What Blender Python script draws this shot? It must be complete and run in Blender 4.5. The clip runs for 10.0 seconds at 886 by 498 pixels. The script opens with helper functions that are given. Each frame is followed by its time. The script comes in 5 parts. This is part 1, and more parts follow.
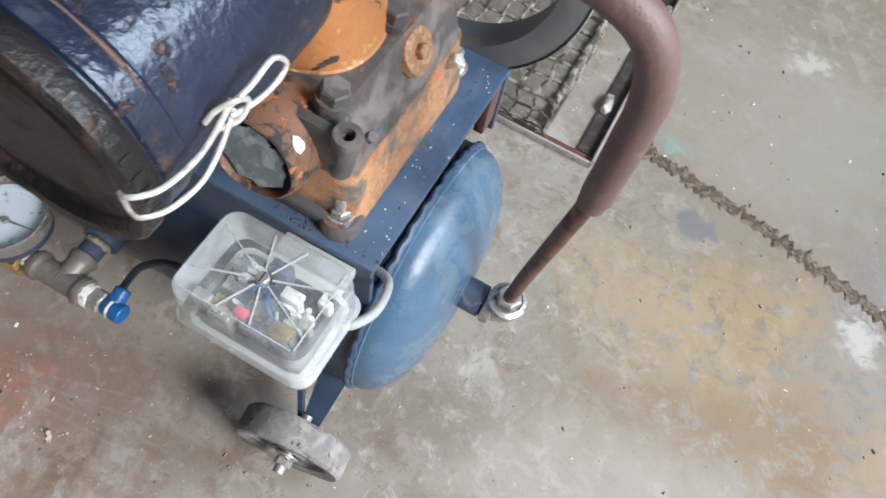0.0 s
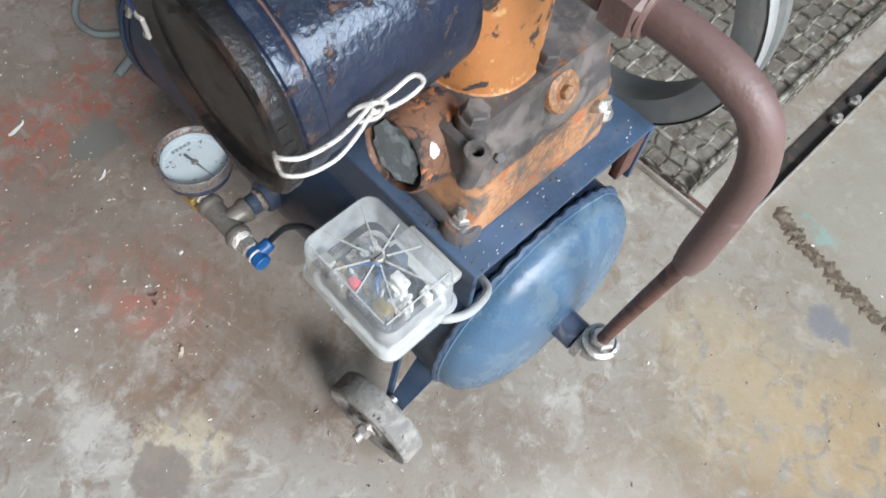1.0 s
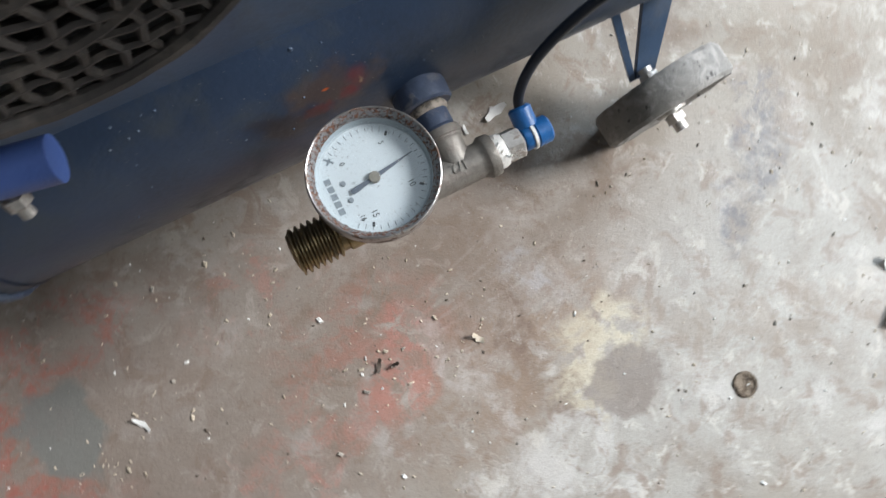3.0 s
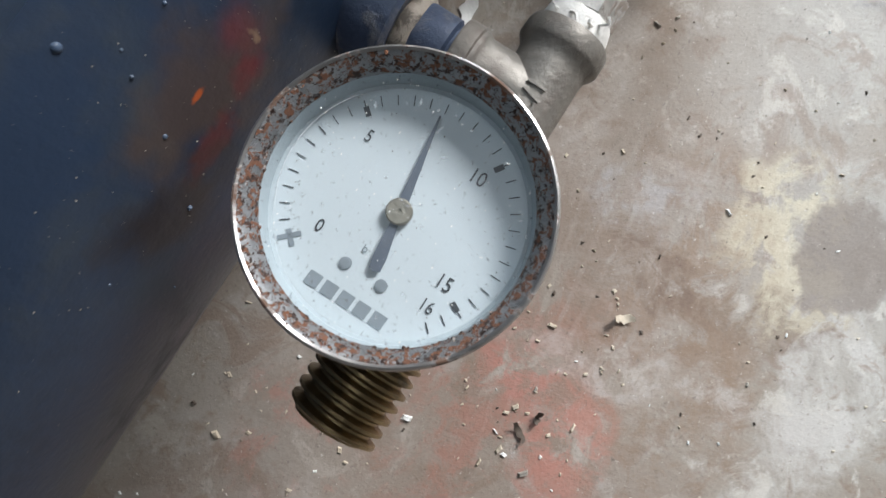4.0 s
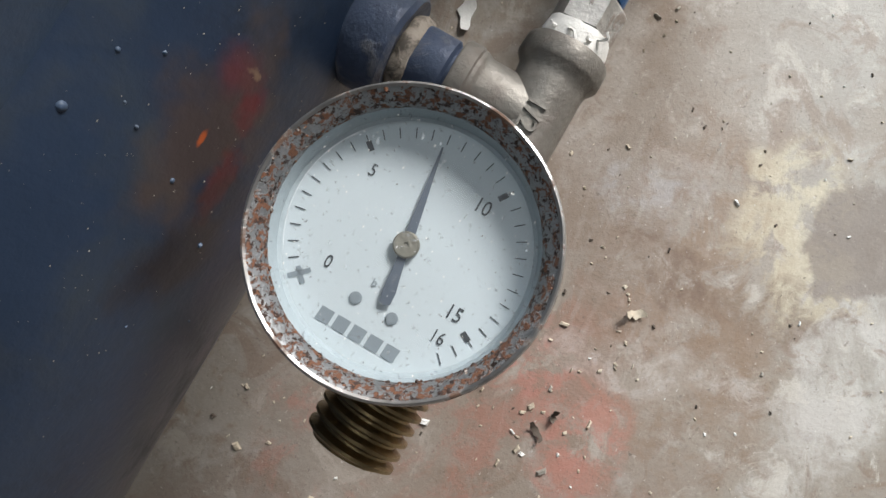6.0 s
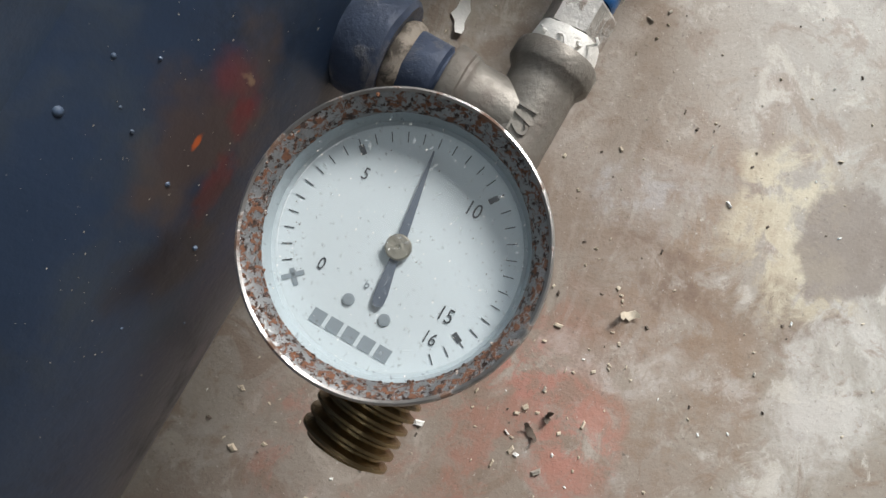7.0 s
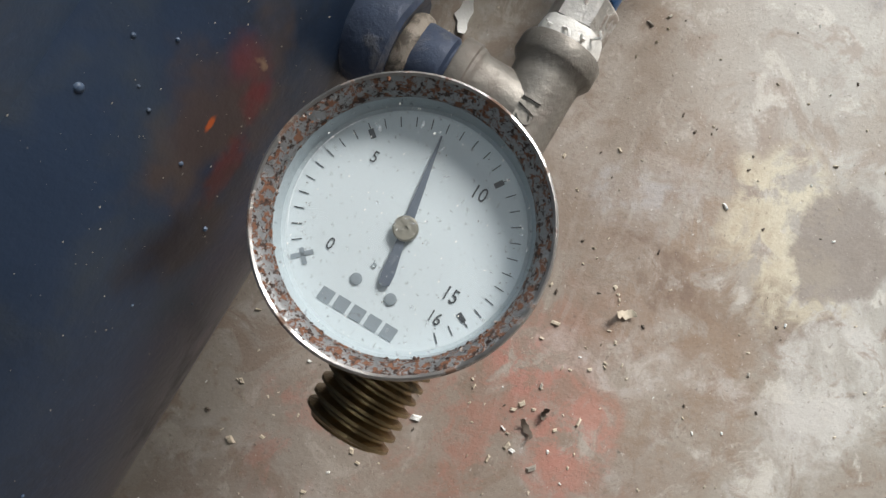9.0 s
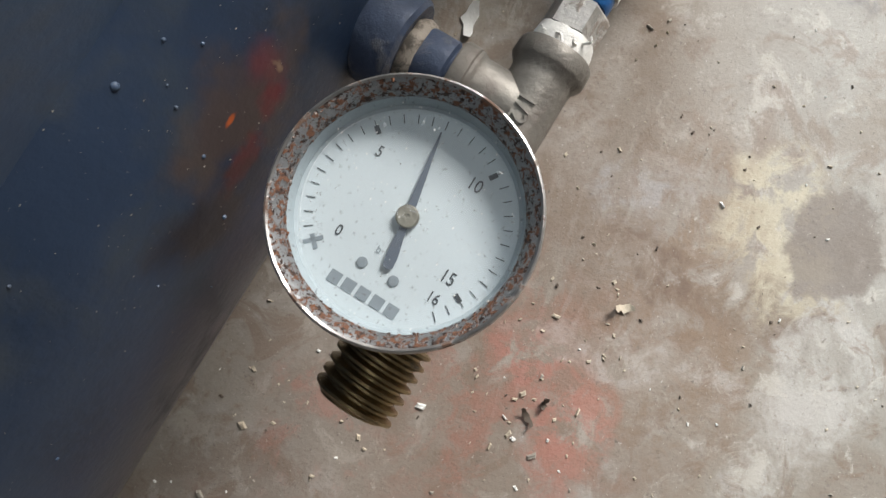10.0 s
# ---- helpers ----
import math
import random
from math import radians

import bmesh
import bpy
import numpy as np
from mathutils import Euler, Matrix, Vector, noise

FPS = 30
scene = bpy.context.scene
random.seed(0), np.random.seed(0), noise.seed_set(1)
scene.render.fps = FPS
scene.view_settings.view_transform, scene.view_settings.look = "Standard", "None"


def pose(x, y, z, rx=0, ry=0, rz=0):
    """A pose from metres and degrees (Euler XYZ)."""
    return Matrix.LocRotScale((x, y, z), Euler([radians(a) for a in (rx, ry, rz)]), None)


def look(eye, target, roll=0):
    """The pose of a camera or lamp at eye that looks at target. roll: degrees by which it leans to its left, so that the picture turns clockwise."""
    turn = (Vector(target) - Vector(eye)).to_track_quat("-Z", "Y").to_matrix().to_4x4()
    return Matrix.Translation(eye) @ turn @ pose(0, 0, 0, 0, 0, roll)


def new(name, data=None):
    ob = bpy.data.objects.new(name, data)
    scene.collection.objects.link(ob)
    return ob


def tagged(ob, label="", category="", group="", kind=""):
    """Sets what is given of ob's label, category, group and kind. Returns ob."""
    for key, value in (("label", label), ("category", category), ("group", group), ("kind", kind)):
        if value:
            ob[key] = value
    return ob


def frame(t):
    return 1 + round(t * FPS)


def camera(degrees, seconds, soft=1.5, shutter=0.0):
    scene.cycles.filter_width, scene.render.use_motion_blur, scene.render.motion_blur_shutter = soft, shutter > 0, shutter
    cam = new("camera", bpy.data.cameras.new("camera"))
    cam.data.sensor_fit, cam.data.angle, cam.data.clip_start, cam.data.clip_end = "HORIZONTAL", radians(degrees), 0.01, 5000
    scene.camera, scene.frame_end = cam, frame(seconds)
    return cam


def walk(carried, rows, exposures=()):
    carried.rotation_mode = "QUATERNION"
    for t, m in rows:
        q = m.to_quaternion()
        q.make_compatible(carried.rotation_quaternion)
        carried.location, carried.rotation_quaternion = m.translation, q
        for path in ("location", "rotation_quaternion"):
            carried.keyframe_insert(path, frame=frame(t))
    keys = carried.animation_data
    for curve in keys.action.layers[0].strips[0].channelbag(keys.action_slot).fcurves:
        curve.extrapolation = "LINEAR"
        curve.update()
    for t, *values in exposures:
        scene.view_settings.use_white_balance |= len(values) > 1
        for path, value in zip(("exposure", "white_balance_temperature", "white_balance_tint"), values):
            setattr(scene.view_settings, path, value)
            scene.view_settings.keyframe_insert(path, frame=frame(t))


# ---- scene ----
cam = camera(65.7, 10.0, shutter=0.3)
PATH = [
    (0, (0.099, -0.046, 0.799), (-0.146, 0.868, -0.963), 15.3),
    (0.5, (0.112, -0.057, 0.818), (-0.347, 0.799, -0.931), 12.8),
    (0.6, (0.12, -0.051, 0.824), (-0.399, 0.776, -0.922), 11.8),
    (1, (0.134, -0.056, 0.838), (-0.474, 0.66, -0.928), 7.0),
    (1.2, (0.098, -0.07, 0.827), (-0.419, 0.612, -0.981), 5.9),
    (1.5, (-0.007, -0.08, 0.829), (-0.356, 0.561, -1.033), 0.0),
    (2, (-0.203, -0.107, 0.826), (-0.188, 0.433, -1.1), 4.1),
    (2.2, (-0.269, -0.086, 0.798), (-0.176, 0.384, -1.144), 8.9),
    (2.5, (-0.321, -0.048, 0.739), (-0.143, 0.234, -1.233), 18.9),
    (2.7, (-0.338, -0.035, 0.7), (-0.078, 0.145, -1.275), 37.8),
    (3.8, (-0.325, 0.041, 0.444), (-0.143, 0.094, -1.547), 18.5),
    (4, (-0.319, 0.045, 0.419), (-0.171, 0.082, -1.575), 18.5),
    (4.5, (-0.314, 0.054, 0.404), (-0.212, 0.104, -1.593), 4.6),
    (5, (-0.313, 0.054, 0.408), (-0.206, 0.093, -1.589), 10.3),
    (5.5, (-0.311, 0.052, 0.416), (-0.214, 0.095, -1.582), 6.2),
    (7, (-0.309, 0.049, 0.424), (-0.201, 0.084, -1.573), 11.9),
    (7.5, (-0.314, 0.051, 0.424), (-0.201, 0.082, -1.573), 15.3),
    (8, (-0.311, 0.049, 0.424), (-0.191, 0.068, -1.572), 21.2),
    (8.5, (-0.315, 0.048, 0.428), (-0.195, 0.079, -1.568), 15.9),
    (9, (-0.316, 0.048, 0.428), (-0.184, 0.082, -1.567), 16.3),
    (9.5, (-0.315, 0.047, 0.431), (-0.182, 0.085, -1.564), 14.5),
    (10, (-0.319, 0.043, 0.444), (-0.198, 0.103, -1.552), 4.8),
]
walk(cam, [(t, look(eye, target, roll)) for t, eye, target, roll in PATH],
     [(0, -0.18, 6260, 10), (1, -0.10, 6260, 10), (2.5, 0.08, 6320, 10), (4.5, 0.02, 6380, 10), (5.5, 0, 6560, 10), (7, 0, 6720, 10), (10, 0, 6760, 10)])

# ---- world and light ----
world = bpy.data.worlds.new("sky")
scene.world = world
world.use_nodes = True
wn = world.node_tree.nodes
sky = wn.new("ShaderNodeTexSky")
sky.sky_type, sky.sun_disc, sky.sun_elevation, sky.sun_rotation = "NISHITA", False, radians(40), radians(90)
wn["Background"].inputs[1].default_value = 0.10
world.node_tree.links.new(sky.outputs[0], wn["Background"].inputs[0])


def area_lamp(name, where, aim, sx, sy, watts, colour):
    d = bpy.data.lights.new(name, "AREA")
    d.shape, d.size, d.size_y, d.energy, d.color = "RECTANGLE", sx, sy, watts, colour
    ob = new(name, d)
    ob.matrix_world = look(where, aim)
    return ob


# daylight through the wide workshop doorway, plus two overhead fill lamps
area_lamp("doorway_daylight", (3.35, -0.5, 2.9), (-0.1, 0.1, 0.3), 1.4, 1.4, 330, (0.99, 0.99, 0.985))
area_lamp("doorway_sky_daylight", (3.35, 1.8, 2.95), (-0.1, 0.1, 0.4), 1.0, 1.3, 165, (0.70, 0.85, 1.0))
# added lamps, no roof opening: general fill, and a streak on the canister
area_lamp("added_overhead_fill", (0.1, -0.3, 4.4), (0.1, -0.2, 0), 1.6, 1.2, 14, (0.84, 0.94, 1.0))
area_lamp("added_rear_overhead_fill", (-0.05, 1.9, 4.4), (-0.05, 1.5, 0), 0.8, 2.6, 24, (0.80, 0.91, 1.0))


# ---- materials ----
def material(name, base, rough=0.5, metal=0.0, second=None, second_rough=None, scale=40.0, cover=0.5, edge=0.08,
             grain=0.25, grain_scale=300.0, bump=0.0008, third=None, third_cover=0.66, third_scale=120.0, coat=0.0):
    """Paint or metal with fine grain, and up to two further layers (rust, dirt, bare metal) in uneven patches."""
    m = bpy.data.materials.new(name)
    m.use_nodes = True
    nt = m.node_tree
    n, l = nt.nodes, nt.links
    b = n["Principled BSDF"]
    tc = n.new("ShaderNodeTexCoord")

    def noise_tex(sc, det=6.0, dist=0.0):
        t = n.new("ShaderNodeTexNoise")
        t.inputs["Scale"].default_value, t.inputs["Detail"].default_value, t.inputs["Distortion"].default_value = sc, det, dist
        t.inputs["Roughness"].default_value = 0.65
        l.new(tc.outputs["Object"], t.inputs["Vector"])
        return t.outputs["Fac"]

    def ramp(fac, a, c):
        r = n.new("ShaderNodeMapRange")
        r.interpolation_type = "SMOOTHSTEP"
        r.inputs["From Min"].default_value, r.inputs["From Max"].default_value = a, c
        l.new(fac, r.inputs["Value"])
        return r.outputs["Result"]

    def mix(fac, a, c):
        x = n.new("ShaderNodeMix")
        x.data_type = "RGBA"
        l.new(fac, x.inputs["Factor"])
        for sock, v in ((x.inputs["A"], a), (x.inputs["B"], c)):
            if isinstance(v, tuple):
                sock.default_value = (*v, 1)
            else:
                l.new(v, sock)
        return x.outputs["Result"]

    g = noise_tex(grain_scale, 4)
    big = noise_tex(scale * 0.35, 5)
    dark = tuple(c * (1 - grain) for c in base)
    light = tuple(min(1, c * (1 + grain) + 0.01 * grain) for c in base)
    col = mix(ramp(big, 0.3, 0.7), dark, light)
    col = mix(ramp(g, 0.35, 0.75), col, tuple(min(1, c * (1 + 0.6 * grain)) for c in base))
    rg = n.new("ShaderNodeMath")
    rg.operation = "MULTIPLY_ADD"
    l.new(big, rg.inputs[0])
    rg.inputs[1].default_value, rg.inputs[2].default_value = 0.35 * rough, 0.82 * rough
    rough_out = rg.outputs[0]
    height = g
    if second:
        f = ramp(noise_tex(scale, 8, 0.4), cover - edge / 2, cover + edge / 2)
        col = mix(f, col, second)
        rm = n.new("ShaderNodeMix")
        l.new(f, rm.inputs["Factor"])
        l.new(rough_out, rm.inputs["A"])
        rm.inputs["B"].default_value = second_rough if second_rough is not None else 0.8
        rough_out = rm.outputs["Result"]
        if metal:
            mm = n.new("ShaderNodeMath")
            mm.operation = "MULTIPLY_ADD"
            l.new(f, mm.inputs[0])
            mm.inputs[1].default_value, mm.inputs[2].default_value = -metal, metal
            l.new(mm.outputs[0], b.inputs["Metallic"])
        hm = n.new("ShaderNodeMath")
        hm.operation = "MULTIPLY_ADD"
        l.new(f, hm.inputs[0])
        hm.inputs[1].default_value = 0.6
        l.new(g, hm.inputs[2])
        height = hm.outputs[0]
    if not (second and metal):
        b.inputs["Metallic"].default_value = metal
    if third:
        col = mix(ramp(noise_tex(third_scale, 6, 0.2), third_cover - 0.03, third_cover + 0.03), col, third)
    l.new(col, b.inputs["Base Color"])
    l.new(rough_out, b.inputs["Roughness"])
    b.inputs["Coat Weight"].default_value = coat
    bp = n.new("ShaderNodeBump")
    bp.inputs["Strength"].default_value, bp.inputs["Distance"].default_value = 0.6, bump
    l.new(height, bp.inputs["Height"])
    l.new(bp.outputs[0], b.inputs["Normal"])
    return m


BLUE = material("worn_blue_paint", (0.044, 0.074, 0.128), 0.38, second=(0.085, 0.105, 0.14), second_rough=0.7, scale=26, cover=0.60, edge=0.25,
                grain=0.3, third=(0.36, 0.36, 0.34), third_cover=0.745, third_scale=260, bump=0.0003)
BLUE_DOME = material("blue_paint_with_dust", (0.065, 0.125, 0.20), 0.24, second=(0.15, 0.21, 0.26), second_rough=0.4, scale=22, cover=0.60, edge=0.3,
                     grain=0.2, third=(0.30, 0.32, 0.32), third_cover=0.74, third_scale=200)
BLUE_TUBE = material("bright_blue_tube_paint", (0.05, 0.09, 0.26), 0.35, second=(0.08, 0.10, 0.16), scale=30, cover=0.62, edge=0.15)
ORANGE = material("peeling_orange_paint", (0.40, 0.165, 0.055), 0.55, second=(0.05, 0.045, 0.045), second_rough=0.55, scale=36, cover=0.585, edge=0.035,
                  grain=0.3, third=(0.62, 0.36, 0.16), third_cover=0.62, third_scale=70, bump=0.0012)
ORANGE_OILY = material("orange_paint_under_oily_grime", (0.40, 0.205, 0.10), 0.5, second=(0.12, 0.105, 0.095), second_rough=0.5, scale=30, cover=0.54, edge=0.2,
                       grain=0.5, third=(0.42, 0.13, 0.05), third_cover=0.62, third_scale=50, bump=0.0012)
CAST = material("oily_cast_iron", (0.070, 0.064, 0.062), 0.40, second=(0.165, 0.142, 0.13), second_rough=0.55, scale=34, cover=0.53, edge=0.2,
                third=(0.30, 0.12, 0.045), third_cover=0.64, third_scale=45, bump=0.001)
CAST_RUSTY = material("rust_streaked_cast_iron", (0.085, 0.08, 0.082), 0.5, second=(0.32, 0.14, 0.055), second_rough=0.7, scale=26, cover=0.60, edge=0.16, bump=0.001)
RUST_RING = material("rusty_ring", (0.17, 0.085, 0.05), 0.6, second=(0.035, 0.032, 0.032), scale=60, cover=0.53, edge=0.1, third=(0.42, 0.16, 0.06), third_cover=0.6)
BLACK = material("glossy_black_enamel", (0.009, 0.014, 0.030), 0.31, second=(0.06, 0.032, 0.024), second_rough=0.6, scale=42, cover=0.61, edge=0.05,
                 grain=0.4, grain_scale=75, bump=0.0028, coat=0.12)
CAP = material("rust_stained_black_cap", (0.008, 0.007, 0.007), 0.36, second=(0.036, 0.018, 0.012), second_rough=0.6, scale=34, cover=0.61, edge=0.14, bump=0.001)
SEAM = material("rusty_seam", (0.10, 0.05, 0.035), 0.65, second=(0.02, 0.02, 0.025), scale=70, cover=0.56, edge=0.08)
PIPE = material("brown_primer_pipe", (0.145, 0.088, 0.078), 0.5, second=(0.22, 0.16, 0.15), scale=30, cover=0.62, edge=0.25, grain=0.15)
PIPE_THIN = material("rust_brown_pipe", (0.13, 0.055, 0.04), 0.55, second=(0.07, 0.045, 0.04), scale=50, cover=0.55, edge=0.2)
ZINC = material("dull_zinc", (0.50, 0.48, 0.45), 0.42, 0.75, second=(0.22, 0.18, 0.15), second_rough=0.7, scale=90, cover=0.58, edge=0.12)
TEE_METAL = material("cast_tee_metal", (0.205, 0.188, 0.165), 0.48, 0.45, second=(0.16, 0.13, 0.11), second_rough=0.65, scale=60, cover=0.58, edge=0.25, bump=0.0006)
BLUE_METAL = material("blue_grey_painted_fitting", (0.06, 0.08, 0.13), 0.45, 0.1, second=(0.17, 0.17, 0.19), second_rough=0.6, scale=70, cover=0.58, edge=0.15)
BRASS = material("tarnished_brass", (0.31, 0.225, 0.12), 0.36, 0.9, second=(0.10, 0.075, 0.045), second_rough=0.6, scale=80, cover=0.62, edge=0.2)
BRASS_BRIGHT = material("bright_brass", (0.62, 0.45, 0.17), 0.3, 0.95)
BEZEL = material("rust_spotted_bezel", (0.25, 0.255, 0.26), 0.45, 0.7, second=(0.17, 0.075, 0.042), second_rough=0.85, scale=480, cover=0.525, edge=0.07,
                 third=(0.05, 0.03, 0.024), third_cover=0.565, third_scale=640, bump=0.0006, grain_scale=900)
BEZEL_EDGE = material("worn_bezel_edge", (0.34, 0.33, 0.32), 0.32, 0.85, second=(0.14, 0.08, 0.055), second_rough=0.8, scale=130, cover=0.56, edge=0.12, bump=0.0002)
GAUGE_CASE = material("dark_gauge_case", (0.03, 0.035, 0.06), 0.35, second=(0.12, 0.08, 0.06), scale=60, cover=0.66, edge=0.1)
RUST_CRUST = material("flaking_rust", (0.20, 0.085, 0.045), 0.8, second=(0.055, 0.035, 0.028), scale=500, cover=0.5, edge=0.1, third=(0.50, 0.44, 0.40), third_cover=0.58, third_scale=420)
DIAL_RIM = material("dial_wall_grey", (0.36, 0.42, 0.45), 0.5, grain=0.1)
SCRATCH = material("scratch_white", (0.62, 0.66, 0.68), 0.6, grain=0.1)
DIAL = material("dial_white", (0.51, 0.575, 0.605), 0.45, grain=0.03, bump=0.00003, third=(0.25, 0.25, 0.25), third_cover=0.80, third_scale=900)
DIAL_INK = material("dial_ink", (0.028, 0.033, 0.04), 0.5, grain=0.2, bump=0.00003)
LOGO_INK = material("grey_blue_ink", (0.19, 0.225, 0.25), 0.5, grain=0.15, bump=0.00003)
NEEDLE = material("slate_needle", (0.075, 0.095, 0.125), 0.5, grain=0.25, bump=0.00005)
HUB = material("needle_hub_metal", (0.24, 0.225, 0.185), 0.4, 0.6)
TAPE = material("white_thread_tape", (0.74, 0.72, 0.68), 0.6, second=(0.35, 0.30, 0.26), scale=120, cover=0.6, edge=0.15)
TAPE_DIRTY = material("dirty_thread_tape", (0.34, 0.29, 0.24), 0.75, second=(0.14, 0.12, 0.10), scale=160, cover=0.52, edge=0.15)
BLUE_PLASTIC = material("blue_plastic", (0.015, 0.11, 0.32), 0.35, grain=0.15)
HOSE = material("black_hose", (0.012, 0.016, 0.026), 0.35, grain=0.2)
RUBBER = material("worn_grey_rubber", (0.19, 0.18, 0.165), 0.75, second=(0.33, 0.31, 0.285), scale=45, cover=0.53, edge=0.2, third=(0.06, 0.055, 0.05), third_cover=0.64)
MOTOR_GREY = material("chalky_grey_paint", (0.36, 0.37, 0.37), 0.55, second=(0.17, 0.15, 0.13), scale=30, cover=0.58, edge=0.25, third=(0.62, 0.62, 0.60), third_cover=0.62, third_scale=50)
GRILLE = material("dusty_black_plastic", (0.045, 0.04, 0.038), 0.6, second=(0.12, 0.105, 0.09), scale=50, cover=0.58, edge=0.25)
# near-black colour that paints the shade inside openings
SHADE_BLACK = material("painted_inside_shade", (0.008, 0.008, 0.008), 0.8)
GREY_WHEEL = material("grey_flywheel_paint", (0.115, 0.12, 0.12), 0.5, second=(0.17, 0.165, 0.155), scale=35, cover=0.57, edge=0.25)
BRIGHT_RIM = material("bright_machined_rim", (0.45, 0.46, 0.46), 0.35, 0.6)
MESH_METAL = material("dusty_galvanised_mesh", (0.07, 0.062, 0.047), 0.55, 0.25, second=(0.30, 0.275, 0.23), second_rough=0.6, scale=60, cover=0.52, edge=0.15)
ANGLE = material("near_black_angle", (0.03, 0.025, 0.022), 0.7, second=(0.09, 0.06, 0.045), scale=40, cover=0.6, edge=0.15)
ANGLE_EDGE = material("bare_steel_edge", (0.36, 0.34, 0.31), 0.5, 0.4, second=(0.2, 0.15, 0.11), scale=60, cover=0.58, edge=0.2)
WIRE = material("galvanised_wire", (0.62, 0.59, 0.55), 0.42, 0.55, second=(0.35, 0.30, 0.27), scale=120, cover=0.62, edge=0.15)
CABLE_GREY = material("grey_cable", (0.34, 0.35, 0.35), 0.5, grain=0.15)
DARK_CABLE = material("greenish_grey_cable", (0.20, 0.23, 0.23), 0.5, grain=0.2)
WHITE_PAINT = material("white_paint_drip", (0.8, 0.79, 0.76), 0.5, grain=0.05)
GLASS_BROKEN = material("dusty_sight_glass", (0.16, 0.19, 0.20), 0.2, second=(0.42, 0.48, 0.50), second_rough=0.5, scale=45, cover=0.54, edge=0.2)
RED_PLASTIC = material("red_plastic", (0.6, 0.03, 0.06), 0.35)
FROST = material("milky_plastic", (0.44, 0.445, 0.43), 0.45, second=(0.42, 0.40, 0.36), scale=40, cover=0.62, edge=0.25, grain=0.1)
# unseen walls and roof, kept dark to cut bounced light
WALL_PAINT = material("dark_unseen_wall", (0.11, 0.105, 0.10), 0.85, second=(0.07, 0.065, 0.06), scale=3, cover=0.58, edge=0.25)
ROOF_SHEET = material("grey_unseen_roof", (0.09, 0.09, 0.09), 0.7, second=(0.06, 0.055, 0.05), scale=2.5, cover=0.58, edge=0.25)
CHIP_PALE = material("pale_wood_chip", (0.46, 0.39, 0.30), 0.8, grain=0.35)
CHIP_DARK = material("dark_grit", (0.095, 0.072, 0.056), 0.85, grain=0.4)
PAPER = material("white_scrap", (0.75, 0.74, 0.71), 0.75, grain=0.08)
GRIT = material("mixed_grit", (0.30, 0.27, 0.23), 0.9, grain=0.5, grain_scale=40)


def clear_plastic(name, least, most):
    m = bpy.data.materials.new(name)
    m.use_nodes = True
    n, l = m.node_tree.nodes, m.node_tree.links
    out, b = n["Material Output"], n["Principled BSDF"]
    b.inputs["Base Color"].default_value, b.inputs["Roughness"].default_value = (0.66, 0.68, 0.68, 1), 0.22
    tr = n.new("ShaderNodeBsdfTransparent")
    tr.inputs[0].default_value = (0.93, 0.95, 0.95, 1)
    tc, t, r, mx = n.new("ShaderNodeTexCoord"), n.new("ShaderNodeTexNoise"), n.new("ShaderNodeMapRange"), n.new("ShaderNodeMixShader")
    t.inputs["Scale"].default_value, t.inputs["Detail"].default_value = 55, 8
    l.new(tc.outputs["Object"], t.inputs["Vector"])
    l.new(t.outputs["Fac"], r.inputs["Value"])
    r.inputs["From Min"].default_value, r.inputs["From Max"].default_value = 0.35, 0.75
    r.inputs["To Min"].default_value, r.inputs["To Max"].default_value = least, most
    l.new(r.outputs["Result"], mx.inputs[0])
    l.new(tr.outputs[0], mx.inputs[1])
    l.new(b.outputs[0], mx.inputs[2])
    l.new(mx.outputs[0], out.inputs["Surface"])
    return m


CLEAR = clear_plastic("clear_scratched_plastic", 0.12, 0.38)
MILKY = clear_plastic("milky_translucent_plastic", 0.40, 0.66)


def gauge_glass():
    m = bpy.data.materials.new("dusty_gauge_glass")
    m.use_nodes = True
    n, l = m.node_tree.nodes, m.node_tree.links
    out, b = n["Material Output"], n["Principled BSDF"]
    b.inputs["Base Color"].default_value, b.inputs["Roughness"].default_value = (0.5, 0.53, 0.55, 1), 0.12
    tr = n.new("ShaderNodeBsdfTransparent")
    tc, t, r, mx = n.new("ShaderNodeTexCoord"), n.new("ShaderNodeTexNoise"), n.new("ShaderNodeMapRange"), n.new("ShaderNodeMixShader")
    t.inputs["Scale"].default_value, t.inputs["Detail"].default_value = 700, 5
    l.new(tc.outputs["Object"], t.inputs["Vector"])
    l.new(t.outputs["Fac"], r.inputs["Value"])
    r.inputs["From Min"].default_value, r.inputs["From Max"].default_value = 0.62, 0.72
    r.inputs["To Min"].default_value, r.inputs["To Max"].default_value = 0.05, 0.4
    l.new(r.outputs["Result"], mx.inputs[0])
    l.new(tr.outputs[0], mx.inputs[1])
    l.new(b.outputs[0], mx.inputs[2])
    l.new(mx.outputs[0], out.inputs["Surface"])
    return m


GAUGE_GLASS = gauge_glass()


